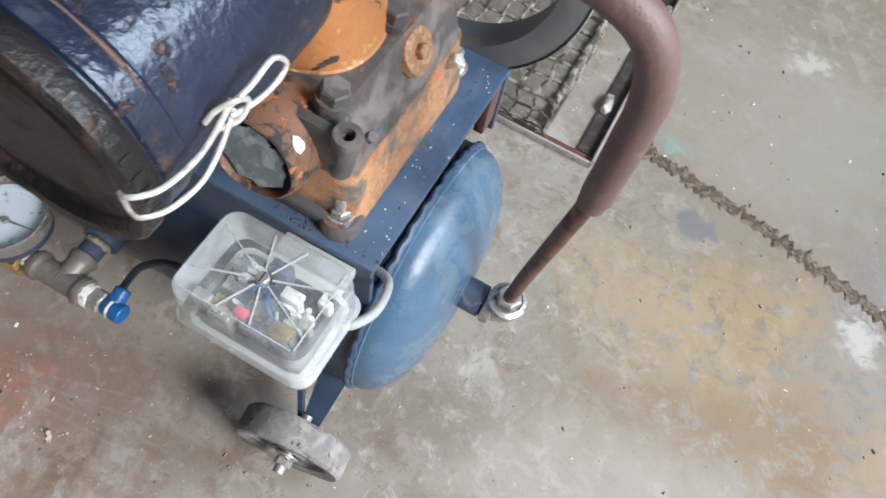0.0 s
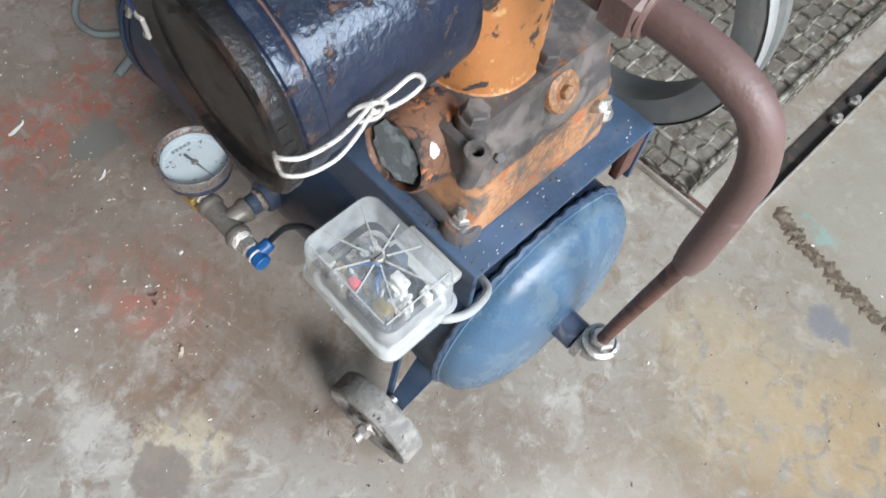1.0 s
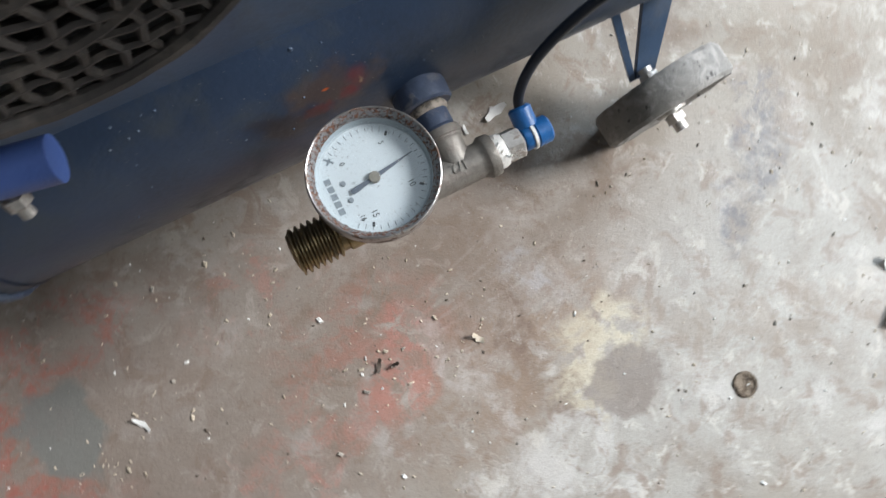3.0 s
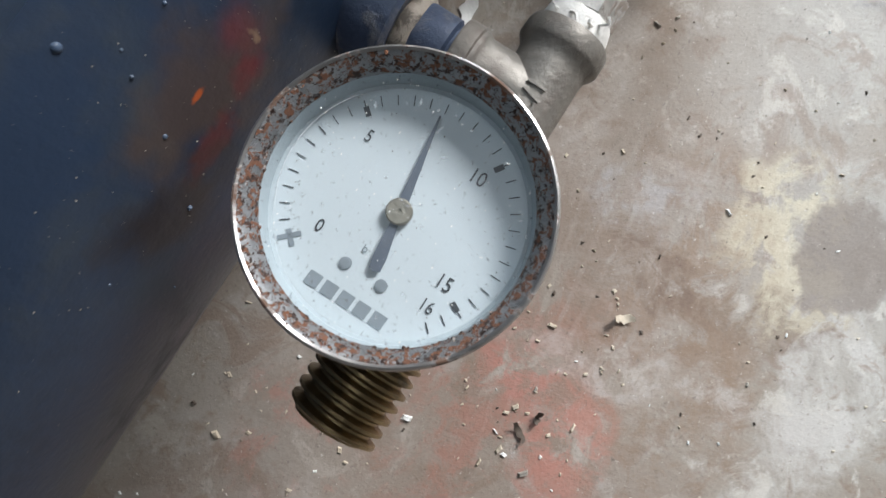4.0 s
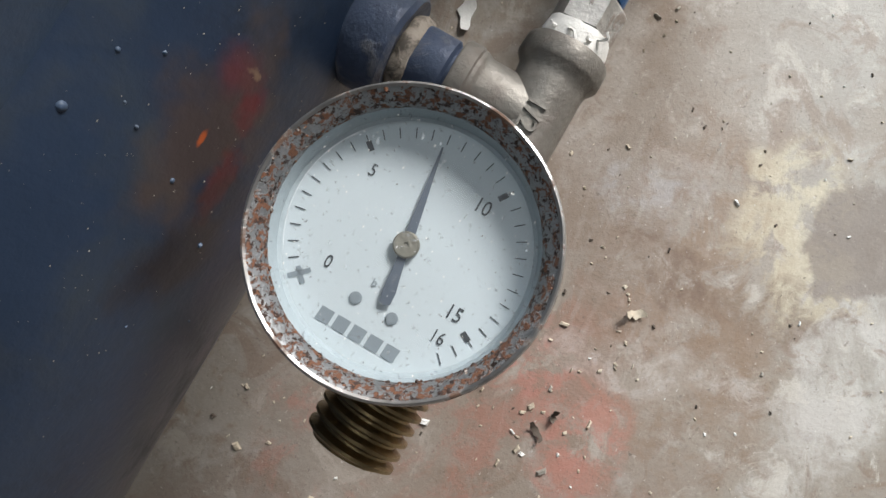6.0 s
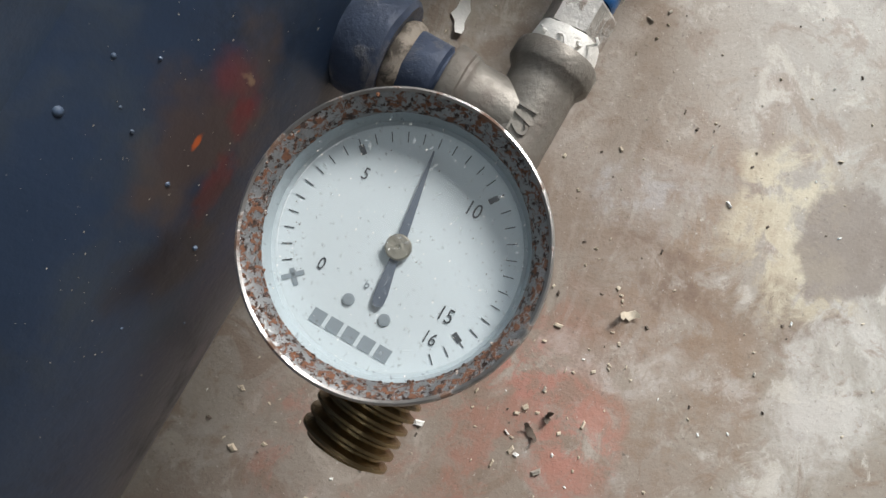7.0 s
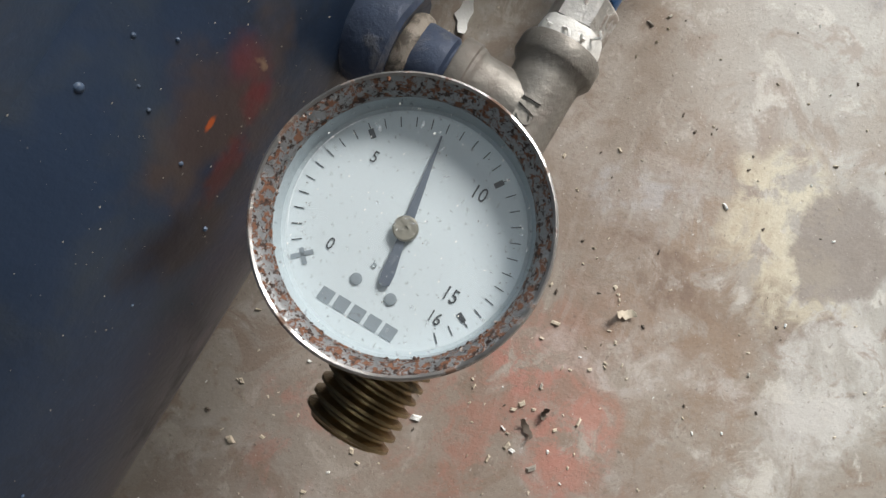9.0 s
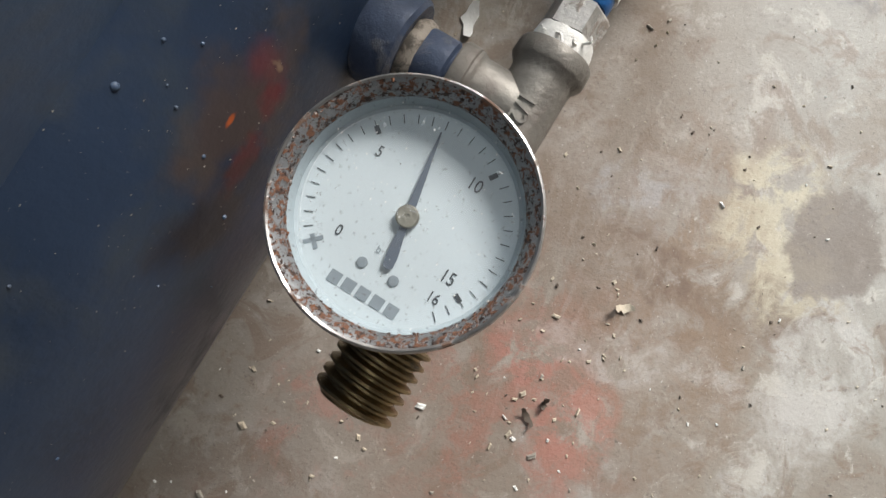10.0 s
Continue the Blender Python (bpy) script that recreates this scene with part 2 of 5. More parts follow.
def floor_material():
    m = bpy.data.materials.new("stained_concrete")
    m.use_nodes = True
    n, l = m.node_tree.nodes, m.node_tree.links
    b = n["Principled BSDF"]
    tc = n.new("ShaderNodeTexCoord")
    P = tc.outputs["Object"]

    def tex(sc, det=6.0, rough=0.6, dist=0.0):
        t = n.new("ShaderNodeTexNoise")
        t.inputs["Scale"].default_value, t.inputs["Detail"].default_value = sc, det
        t.inputs["Roughness"].default_value, t.inputs["Distortion"].default_value = rough, dist
        l.new(P, t.inputs["Vector"])
        return t

    def step(v, a, c, lo=0.0, hi=1.0):
        r = n.new("ShaderNodeMapRange")
        r.interpolation_type = "SMOOTHSTEP"
        for k, x in (("From Min", a), ("From Max", c), ("To Min", lo), ("To Max", hi)):
            r.inputs[k].default_value = x
        l.new(v, r.inputs["Value"])
        return r.outputs["Result"]

    def mul(a, c):
        x = n.new("ShaderNodeMath")
        x.operation = "MULTIPLY"
        for s, v in zip(x.inputs, (a, c)):
            if isinstance(v, float):
                s.default_value = v
            else:
                l.new(v, s)
        return x.outputs[0]

    def over(col, fac, c):
        x = n.new("ShaderNodeMix")
        x.data_type = "RGBA"
        l.new(fac, x.inputs["Factor"])
        if isinstance(col, tuple):
            x.inputs["A"].default_value = (*col, 1)
        else:
            l.new(col, x.inputs["A"])
        x.inputs["B"].default_value = (*c, 1)
        return x.outputs["Result"]

    big, mid, fine, grit = tex(2.3, 5), tex(9, 7, 0.62, 0.3), tex(55, 8, 0.7), tex(420, 4)
    col = over((0.275, 0.24, 0.195), step(big.outputs["Fac"], 0.38, 0.62), (0.355, 0.335, 0.30))
    col = over(col, step(mid.outputs["Fac"], 0.49, 0.64, 0, 0.7), (0.235, 0.19, 0.15))
    col = over(col, step(tex(13, 7, 0.65, 0.5).outputs["Fac"], 0.52, 0.66, 0, 0.75), (0.50, 0.475, 0.44))
    col = over(col, step(fine.outputs["Fac"], 0.52, 0.70, 0, 0.45), (0.17, 0.145, 0.125))
    col = over(col, step(tex(27, 8, 0.7, 0.8).outputs["Fac"], 0.51, 0.62, 0, 0.68), (0.205, 0.145, 0.105))
    col = over(col, step(tex(34, 8, 0.72, 0.6).outputs["Fac"], 0.54, 0.64, 0, 0.72), (0.52, 0.485, 0.43))
    col = over(col, step(tex(140, 5, 0.7).outputs["Fac"], 0.56, 0.70, 0, 0.35), (0.14, 0.115, 0.10))
    # stains, paint, worn patches and broad tones: place, half sizes, turn, colour, strength, how soft
    warp = tex(16, 6, 0.6)
    sub = n.new("ShaderNodeVectorMath")
    sub.operation = "SUBTRACT"
    l.new(warp.outputs["Color"], sub.inputs[0])
    sub.inputs[1].default_value = (0.5, 0.5, 0.5)
    sc = n.new("ShaderNodeVectorMath")
    sc.operation = "SCALE"
    l.new(sub.outputs[0], sc.inputs[0])
    sc.inputs["Scale"].default_value = 0.10
    ad = n.new("ShaderNodeVectorMath")
    l.new(P, ad.inputs[0])
    l.new(sc.outputs[0], ad.inputs[1])
    broken = tex(30, 8, 0.7, 0.6).outputs["Fac"]
    speck = tex(75, 7, 0.7).outputs["Fac"]
    flecks = tex(62, 8, 0.75, 0.5).outputs["Fac"]

    def stain(col, x, y, rx, ry, turn, c, strength=0.8, soft=0.5, holes=None, straight=False, flecked=False):
        mp = n.new("ShaderNodeMapping")
        mp.vector_type = "TEXTURE"
        mp.inputs["Location"].default_value = (x, y, 0)
        mp.inputs["Rotation"].default_value = (0, 0, radians(turn))
        mp.inputs["Scale"].default_value = (rx, ry, 1)
        l.new(P if straight else ad.outputs[0], mp.inputs["Vector"])
        ln = n.new("ShaderNodeVectorMath")
        ln.operation = "LENGTH"
        l.new(mp.outputs[0], ln.inputs[0])
        f = step(ln.outputs["Value"], 1 + soft / 2, 1 - soft / 2, 0, strength)
        if holes:
            f = mul(f, step(broken, holes - 0.06, holes + 0.06))
        if flecked:
            f = mul(f, step(flecks, 0.40, 0.60, 0.15, 1.0))
        return over(col, f, c)

    RED, BROWN, SLATE, CREAM, OCHRE = (0.36, 0.095, 0.065), (0.155, 0.115, 0.085), (0.15, 0.15, 0.165), (0.52, 0.46, 0.34), (0.38, 0.26, 0.12)
    col = stain(col, -0.42, 0.0, 0.36, 0.17, 0, (0.235, 0.170, 0.132), 0.45, 1.0)
    col = stain(col, -0.28, -0.03, 0.12, 0.05, 10, (0.21, 0.14, 0.10), 0.4, 0.9, 0.46)
    col = stain(col, -0.22, -0.10, 0.10, 0.03, 30, (0.20, 0.13, 0.085), 0.55, 0.9, 0.47)
    for k in range(4):
        col = stain(col, -0.29 + 0.02 * k, -0.004 - 0.011 * k, 0.10, 0.0016, 16 - 4 * k, (0.40, 0.36, 0.31), 0.4, 1.2, straight=True, flecked=True)
    col = stain(col, 0.24, 0.665, 0.16, 0.03, -10, (0.20, 0.15, 0.105), 0.7, 0.9, 0.44)
    col = stain(col, 0.18, 0.885, 0.12, 0.02, -8, (0.20, 0.15, 0.105), 0.6, 0.9, 0.44)
    col = stain(col, -0.20, 0.02, 0.17, 0.07, 0, BROWN, 0.3, 1.0)
    # two broad soft brown tones that darken the floor at either end
    col = stain(col, 0.75, 0.82, 0.72, 0.85, 0, (0.195, 0.16, 0.11), 0.72, 1.2)
    col = stain(col, -0.80, -0.08, 0.34, 0.34, 0, (0.17, 0.13, 0.11), 0.45, 1.2)
    col = stain(col, 0.10, -0.12, 0.26, 0.16, 20, (0.40, 0.38, 0.345), 0.25, 1.0)
    col = stain(col, 0.45, 0.45, 0.24, 0.14, 15, OCHRE, 0.5, 1.0, 0.45)
    col = stain(col, 0.33, 0.30, 0.22, 0.05, 25, (0.21, 0.145, 0.09), 0.6, 1.0, 0.46)
    col = stain(col, 0.55, 0.85, 0.25, 0.16, 40, (0.20, 0.185, 0.16), 0.55, 1.0, 0.43)
    col = stain(col, 0.22, 0.46, 0.12, 0.07, 0, (0.36, 0.28, 0.17), 0.5, 1.0, 0.45)
    col = stain(col, 0.52, 0.30, 0.05, 0.16, 20, (0.20, 0.13, 0.075), 0.5, 1.0, 0.48)
    col = stain(col, 0.15, 0.05, 0.10, 0.05, 30, (0.22, 0.17, 0.125), 0.5, 1.0, 0.48)
    col = stain(col, -0.02, -0.17, 0.12, 0.04, -15, (0.25, 0.20, 0.155), 0.5, 1.0, 0.48)
    col = stain(col, 0.60, 0.60, 0.2, 0.1, 60, (0.19, 0.19, 0.20), 0.5, 0.8)
    col = stain(col, 0.30, 0.86, 0.22, 0.2, 30, (0.30, 0.28, 0.23), 0.6, 0.9)
    for x, y, rx, ry, a, h, s in ((-0.70, 0.06, 0.07, 0.11, 10, 0.47, 0.85), (-0.36, -0.03, 0.085, 0.06, 20, 0.47, 0.62), (-0.60, 0.10, 0.08, 0.04, 0, 0.50, 0.7),
                                  (-0.70, -0.06, 0.09, 0.05, 0, 0.48, 0.75), (-0.47, -0.10, 0.06, 0.05, 40, 0.50, 0.6), (-0.43, 0.06, 0.06, 0.03, 0, 0.53, 0.5),
                                  (-0.58, -0.16, 0.07, 0.05, 0, 0.52, 0.6), (-0.34, -0.06, 0.04, 0.03, 10, 0.44, 0.6), (-0.82, 0.2, 0.1, 0.1, 0, 0.5, 0.6)):
        col = stain(col, x, y, rx, ry, a, RED if x < -0.5 else (0.43, 0.17, 0.13), s * 0.8, 1.0, h + 0.01, flecked=True)
    col = stain(col, -0.62, 0.02, 0.035, 0.045, 0, (0.17, 0.17, 0.155), 0.9, 0.3)
    col = stain(col, -0.17, -0.125, 0.05, 0.045, 30, CREAM, 0.75, 0.5, 0.46)
    col = stain(col, -0.160, -0.163, 0.032, 0.035, 0, (0.20, 0.165, 0.14), 0.8, 0.3)
    col = stain(col, -0.25, -0.09, 0.12, 0.06, 20, (0.21, 0.13, 0.08), 0.45, 1.0, 0.50, flecked=True)
    col = stain(col, -0.34, -0.02, 0.10, 0.07, 0, (0.19, 0.12, 0.085), 0.3, 1.0, 0.50, flecked=True)
    for x, y, rx, ry, a, c, k in ((-0.228, -0.067, 0.035, 0.016, 70, (0.15, 0.10, 0.072), 0.8), (-0.210, -0.146, 0.018, 0.045, 20, (0.16, 0.115, 0.085), 0.75), (-0.244, -0.020, 0.02, 0.03, 0, (0.20, 0.15, 0.115), 0.5),
                                  (-0.297, -0.060, 0.014, 0.05, 18, (0.42, 0.385, 0.35), 0.6), (-0.268, -0.16, 0.012, 0.06, 8, (0.44, 0.405, 0.37), 0.6), (-0.194, -0.028, 0.02, 0.03, 0, (0.36, 0.35, 0.345), 0.6),
                                  (-0.345, -0.075, 0.03, 0.022, 0, (0.42, 0.19, 0.15), 0.35), (-0.333, -0.025, 0.018, 0.015, 30, (0.43, 0.18, 0.145), 0.4), (-0.195, -0.171, 0.01, 0.02, 0, CREAM, 0.6)):
        col = stain(col, x, y, rx, ry, a, c, k, 0.9, 0.45, flecked=True)
    col = stain(col, 0.085, -0.005, 0.03, 0.05, -20, SLATE, 0.7, 0.7, 0.47, flecked=True)
    col = stain(col, 0.02, -0.065, 0.05, 0.02, 25, SLATE, 0.7, 0.7, 0.46, flecked=True)
    col = stain(col, 0.28, 0.595, 0.03, 0.025, 0, SLATE, 0.75, 0.5)
    col = stain(col, 0.345, 1.02, 0.04, 0.04, 0, (0.55, 0.54, 0.5), 0.45, 0.9, 0.48)
    col = stain(col, 0.53, 0.56, 0.03, 0.035, 0, (0.58, 0.57, 0.54), 0.5, 0.8, 0.48)
    col = stain(col, 0.30, 0.18, 0.18, 0.10, 10, (0.40, 0.365, 0.31), 0.55, 1.0)
    col = stain(col, 0.06, 0.16, 0.09, 0.05, 30, (0.17, 0.13, 0.10), 0.55, 0.9, 0.46)
    col = stain(col, 0.19, 0.70, 0.03, 0.012, 0, (0.20, 0.36, 0.33), 0.55, 0.6, 0.5)
    col = over(col, step(speck, 0.655, 0.70, 0, 0.55), (0.55, 0.51, 0.45))
    col = over(col, step(tex(95, 6, 0.7).outputs["Fac"], 0.66, 0.71, 0, 0.7), (0.09, 0.075, 0.065))
    col = over(col, step(tex(230, 5, 0.7, 0.3).outputs["Fac"], 0.60, 0.69, 0, 0.55), (0.12, 0.095, 0.08))
    col = over(col, step(tex(340, 4, 0.7).outputs["Fac"], 0.645, 0.70, 0, 0.6), (0.58, 0.54, 0.49))
    l.new(col, b.inputs["Base Color"])
    l.new(step(mid.outputs["Fac"], 0.3, 0.7, 0.58, 0.82), b.inputs["Roughness"])
    hm = n.new("ShaderNodeMath")
    hm.operation = "MULTIPLY_ADD"
    l.new(fine.outputs["Fac"], hm.inputs[0])
    hm.inputs[1].default_value = 2.4
    l.new(grit.outputs["Fac"], hm.inputs[2])
    bp = n.new("ShaderNodeBump")
    bp.inputs["Strength"].default_value, bp.inputs["Distance"].default_value = 0.4, 0.0008
    l.new(hm.outputs[0], bp.inputs["Height"])
    l.new(bp.outputs[0], b.inputs["Normal"])
    return m


FLOOR = floor_material()

# ---- mesh tools ----
ALONG_X = Matrix.Rotation(radians(90), 4, "Y")
ALONG_Y = Matrix.Rotation(radians(-90), 4, "X")


def at(x, y, z, turn=None):
    m = Matrix.Translation((x, y, z))
    return m @ turn if turn is not None else m


def thing(name, base, label, category, group="", kind=""):
    ob = new(name)
    ob.location = base
    ob.empty_display_size = 0.02
    return tagged(ob, label, category, group, kind)


def part(name, bm, mat, parent=None, label="", smooth=40):
    bmesh.ops.recalc_face_normals(bm, faces=bm.faces[:])
    me = bpy.data.meshes.new(name)
    bm.to_mesh(me)
    bm.free()
    me.materials.append(mat)
    if smooth:
        me.shade_smooth()
        me.set_sharp_from_angle(angle=radians(smooth))
    ob = new(name, me)
    if parent is not None:
        ob.parent = parent
        ob.matrix_parent_inverse = Matrix.Translation(parent.location).inverted() if parent.type == "EMPTY" else Matrix()
    return tagged(ob, label)


def box(x0, x1, y0, y1, z0, z1, bevel=0.0, seg=2, bm=None):
    made = bmesh.new() if bm is None else bm
    r = bmesh.ops.create_cube(made, size=1.0, matrix=Matrix.Translation(((x0 + x1) / 2, (y0 + y1) / 2, (z0 + z1) / 2)) @ Matrix.Diagonal((x1 - x0, y1 - y0, z1 - z0, 1)))
    if bevel:
        edges = list({e for v in r["verts"] for e in v.link_edges})
        bmesh.ops.bevel(made, geom=edges, offset=bevel, segments=seg, affect="EDGES", profile=0.5)
    return made


def lathe(profile, m=None, seg=40, bm=None):
    """A turned form: profile of (radius, height) round the z axis, then moved by m."""
    made = bmesh.new() if bm is None else bm
    m = m if m is not None else Matrix()
    rings = []
    for r, h in profile:
        if r < 1e-6:
            rings.append([made.verts.new(m @ Vector((0, 0, h)))])
        else:
            rings.append([made.verts.new(m @ Vector((r * math.cos(2 * math.pi * k / seg), r * math.sin(2 * math.pi * k / seg), h))) for k in range(seg)])
    for a, c in zip(rings, rings[1:]):
        for k in range(seg):
            j = (k + 1) % seg
            q = [a[k % len(a)], a[j % len(a)], c[j % len(c)], c[k % len(c)]]
            q = list(dict.fromkeys(q))
            if len(q) > 2:
                made.faces.new(q)
    return made


def hexagon(r, h, m, bm=None, chamfer=0.15):
    return lathe([(0, 0), (r, 0), (r, h - r * chamfer), (r * (1 - chamfer), h), (0, h)], m, 6, bm)


def smooth_path(points, steps=8):
    p = [Vector(v) for v in points]
    p = [p[0] * 2 - p[1]] + p + [p[-1] * 2 - p[-2]]
    out = []
    for i in range(1, len(p) - 2):
        a, b, c, d = p[i - 1:i + 3]
        for k in range(steps):
            t = k / steps
            out.append(0.5 * (2 * b + (c - a) * t + (2 * a - 5 * b + 4 * c - d) * t * t + (3 * b - a - 3 * c + d) * t ** 3))
    return out + [p[-2]]


def tube(points, r, seg=12, steps=8, bm=None, rough=0.0):
    made = bmesh.new() if bm is None else bm
    pts = smooth_path(points, steps) if steps > 1 else [Vector(v) for v in points]
    up = Vector((0.13, 0.21, 0.97))
    rings = []
    for i, q in enumerate(pts):
        d = (pts[min(i + 1, len(pts) - 1)] - pts[max(i - 1, 0)]).normalized()
        s = d.cross(up)
        if s.length < 0.05:
            s = d.cross(Vector((1, 0, 0)))
        s.normalize()
        up = s.cross(d)
        rr = r * (1 + rough * noise.noise(q * 60))
        rings.append([made.verts.new(q + rr * (math.cos(2 * math.pi * k / seg) * s + math.sin(2 * math.pi * k / seg) * up)) for k in range(seg)])
    for a, c in zip(rings, rings[1:]):
        for k in range(seg):
            j = (k + 1) % seg
            made.faces.new((a[k], a[j], c[j], c[k]))
    made.faces.new(rings[0][::-1])
    made.faces.new(rings[-1])
    return made


def prism(outline, h, m, bm=None, bevel=0.0):
    made = bmesh.new() if bm is None else bm
    lo = [made.verts.new(m @ Vector((x, y, 0))) for x, y in outline]
    hi = [made.verts.new(m @ Vector((x, y, h))) for x, y in outline]
    n = len(lo)
    made.faces.new(lo[::-1])
    top = made.faces.new(hi)
    for k in range(n):
        made.faces.new((lo[k], lo[(k + 1) % n], hi[(k + 1) % n], hi[k]))
    if bevel:
        bmesh.ops.bevel(made, geom=list(top.edges), offset=bevel, segments=2, affect="EDGES", profile=0.5)
    return made


def rounded(w, d, r, seg=5):
    """The outline of a rectangle with round corners."""
    out = []
    for cx, cy, a0 in ((w / 2 - r, d / 2 - r, 0), (-w / 2 + r, d / 2 - r, 90), (-w / 2 + r, -d / 2 + r, 180), (w / 2 - r, -d / 2 + r, 270)):
        out += [(cx + r * math.cos(radians(a0 + 90 * k / seg)), cy + r * math.sin(radians(a0 + 90 * k / seg))) for k in range(seg + 1)]
    return out


def loft(sections, bm=None, cap0=True, cap1=True):
    """A skin over outlines of equal count, each a list of points."""
    made = bmesh.new() if bm is None else bm
    rings = [[made.verts.new(p) for p in s] for s in sections]
    n = len(rings[0])
    for a, c in zip(rings, rings[1:]):
        for k in range(n):
            made.faces.new((a[k], a[(k + 1) % n], c[(k + 1) % n], c[k]))
    if cap0:
        made.faces.new(rings[0][::-1])
    if cap1:
        made.faces.new(rings[-1])
    return made


def roughen(bm, amount, scale):
    for v in bm.verts:
        v.co += Vector(noise.noise_vector(v.co * scale)) * amount
    return bm


def lettering(name, text, size, m, mat, parent, depth=0.0001):
    cu = bpy.data.curves.new(name, "FONT")
    cu.body, cu.size, cu.align_x, cu.align_y, cu.extrude = text, size, "CENTER", "CENTER", depth
    tmp = bpy.data.objects.new("tmp", cu)
    scene.collection.objects.link(tmp)
    me = bpy.data.meshes.new_from_object(tmp.evaluated_get(bpy.context.evaluated_depsgraph_get()))
    bpy.data.objects.remove(tmp)
    me.transform(m)
    me.materials.clear()
    me.materials.append(mat)
    ob = new(name, me)
    ob.parent = parent
    ob.matrix_parent_inverse = Matrix.Translation(parent.location).inverted() if parent.type == "EMPTY" else Matrix()
    return ob


# ---- the workshop: floor, with unseen walls and roof added to shape the light ----
part("floor", box(-3.5, 3.4, -3.2, 3.6, -0.12, 0.0), FLOOR, smooth=0)
tagged(bpy.data.objects["floor"], "stained grey-brown concrete floor with red paint traces", "floor", kind="structure")


def wall(name, *b):
    tagged(part(name, box(*b), WALL_PAINT, smooth=0), "plain dark unseen wall, added to shape the light", "wall", kind="structure")


wall("unseen_wall_west", -3.7, -3.5, -3.4, 3.8, -0.12, 4.5)
wall("unseen_wall_north", -3.5, 3.6, 3.6, 3.8, -0.12, 4.5)
wall("unseen_wall_south", -3.5, 3.6, -3.4, -3.2, -0.12, 4.5)
wall("unseen_wall_east_a", 3.4, 3.6, 2.5, 3.6, -0.12, 4.5)
wall("unseen_wall_east_b", 3.4, 3.6, -3.2, -2.0, -0.12, 4.5)
wall("unseen_wall_east_lintel", 3.4, 3.6, -2.0, 2.5, 4.2, 4.5)
tagged(part("ceiling", box(-3.7, 3.6, -3.4, 3.8, 4.5, 4.62), ROOF_SHEET, smooth=0), "grey unseen roof, added to close off the sky", "ceiling", kind="structure")

# ---- compressor frame: tank, plate, wheel ----
TY, TZ, TR = 0.237, 0.197, 0.130
compressor = thing("air_compressor", (-0.25, TY, 0.0), "blue painted portable air compressor tank on wheels", "air compressor")


def dome(x0, depth, sign, n=12):
    return [(TR * math.cos(radians(90 * k / n)) ** 0.75 if k < n else 0, x0 + sign * depth * math.sin(radians(90 * k / n))) for k in range(n + 1)]


left, right = dome(-0.535, 0.075, -1), dome(0.010, 0.046, 1)
tank = part("tank", lathe([(TR, -0.535), (TR, -0.3), (TR, 0.002)], at(0, TY, TZ, ALONG_X), 72), BLUE, compressor, "dark blue steel air tank, scuffed and rusty")
far_end = part("tank_end", roughen(lathe([(TR + 0.001, -0.52)] + left, at(0, TY, TZ, ALONG_X), 72), 0.0006, 25), BLUE, tank)
part("tank_end", roughen(lathe([(TR - 0.004, -0.01), (TR + 0.0015, 0.004), (TR + 0.0015, 0.009)] + right, at(0, TY, TZ, ALONG_X), 72), 0.0007, 14), BLUE_DOME, tank, "lighter blue dented domed end")
for x in (0.004, -0.536):
    bead = bmesh.new()
    ring = [(x + 0.0012 * math.sin(k * 2.3), TY + (TR + 0.001) * math.cos(k * math.pi / 60), TZ + (TR + 0.001) * math.sin(k * math.pi / 60)) for k in range(121)]
    tube(ring, 0.0032, 8, 1, bead, 0.35)
    far_seam = part("weld_seam", bead, BLUE, tank)
# tank blue, darkened for shade on its flank, with rust-red rubbed patches
RUB_DARKENED = material("rubbed_blue_darkened_for_shade", (0.018, 0.032, 0.062), 0.33, second=(0.036, 0.048, 0.066), second_rough=0.6, scale=26, cover=0.60, edge=0.25, grain=0.3,
                   third=(0.16, 0.16, 0.16), third_cover=0.715, third_scale=430, bump=0.0003)
rn, rl = RUB_DARKENED.node_tree.nodes, RUB_DARKENED.node_tree.links
rb = rn["Principled BSDF"]
under = rb.inputs["Base Color"].links[0].from_socket
FLANK_PATCHES = (((-0.304, 0.118, 0.248), (0.034, 0.03, 0.024), (0.085, 0.058, 0.045), 0.75, 60), ((-0.289, 0.120, 0.254), (0.014, 0.02, 0.010), (0.16, 0.035, 0.035), 0.6, 55),
        ((-0.293, 0.1155, 0.243), (0.009, 0.02, 0.007), (0.17, 0.016, 0.023), 0.6, 90), ((-0.316, 0.1145, 0.240), (0.014, 0.02, 0.006), (0.16, 0.024, 0.018), 0.6, 150),
        ((-0.3078, 0.1192, 0.252), (0.0036, 0.02, 0.0011), (0.42, 0.095, 0.03), 1.0, 260), ((-0.286, 0.117, 0.248), (0.0016, 0.02, 0.0032), (0.26, 0.17, 0.11), 0.8, 320),
        # wide near-black brown patch beside the red ones
        ((-0.335, 0.1165, 0.238), (0.03, 0.02, 0.014), (0.03, 0.022, 0.02), 0.8, 50))
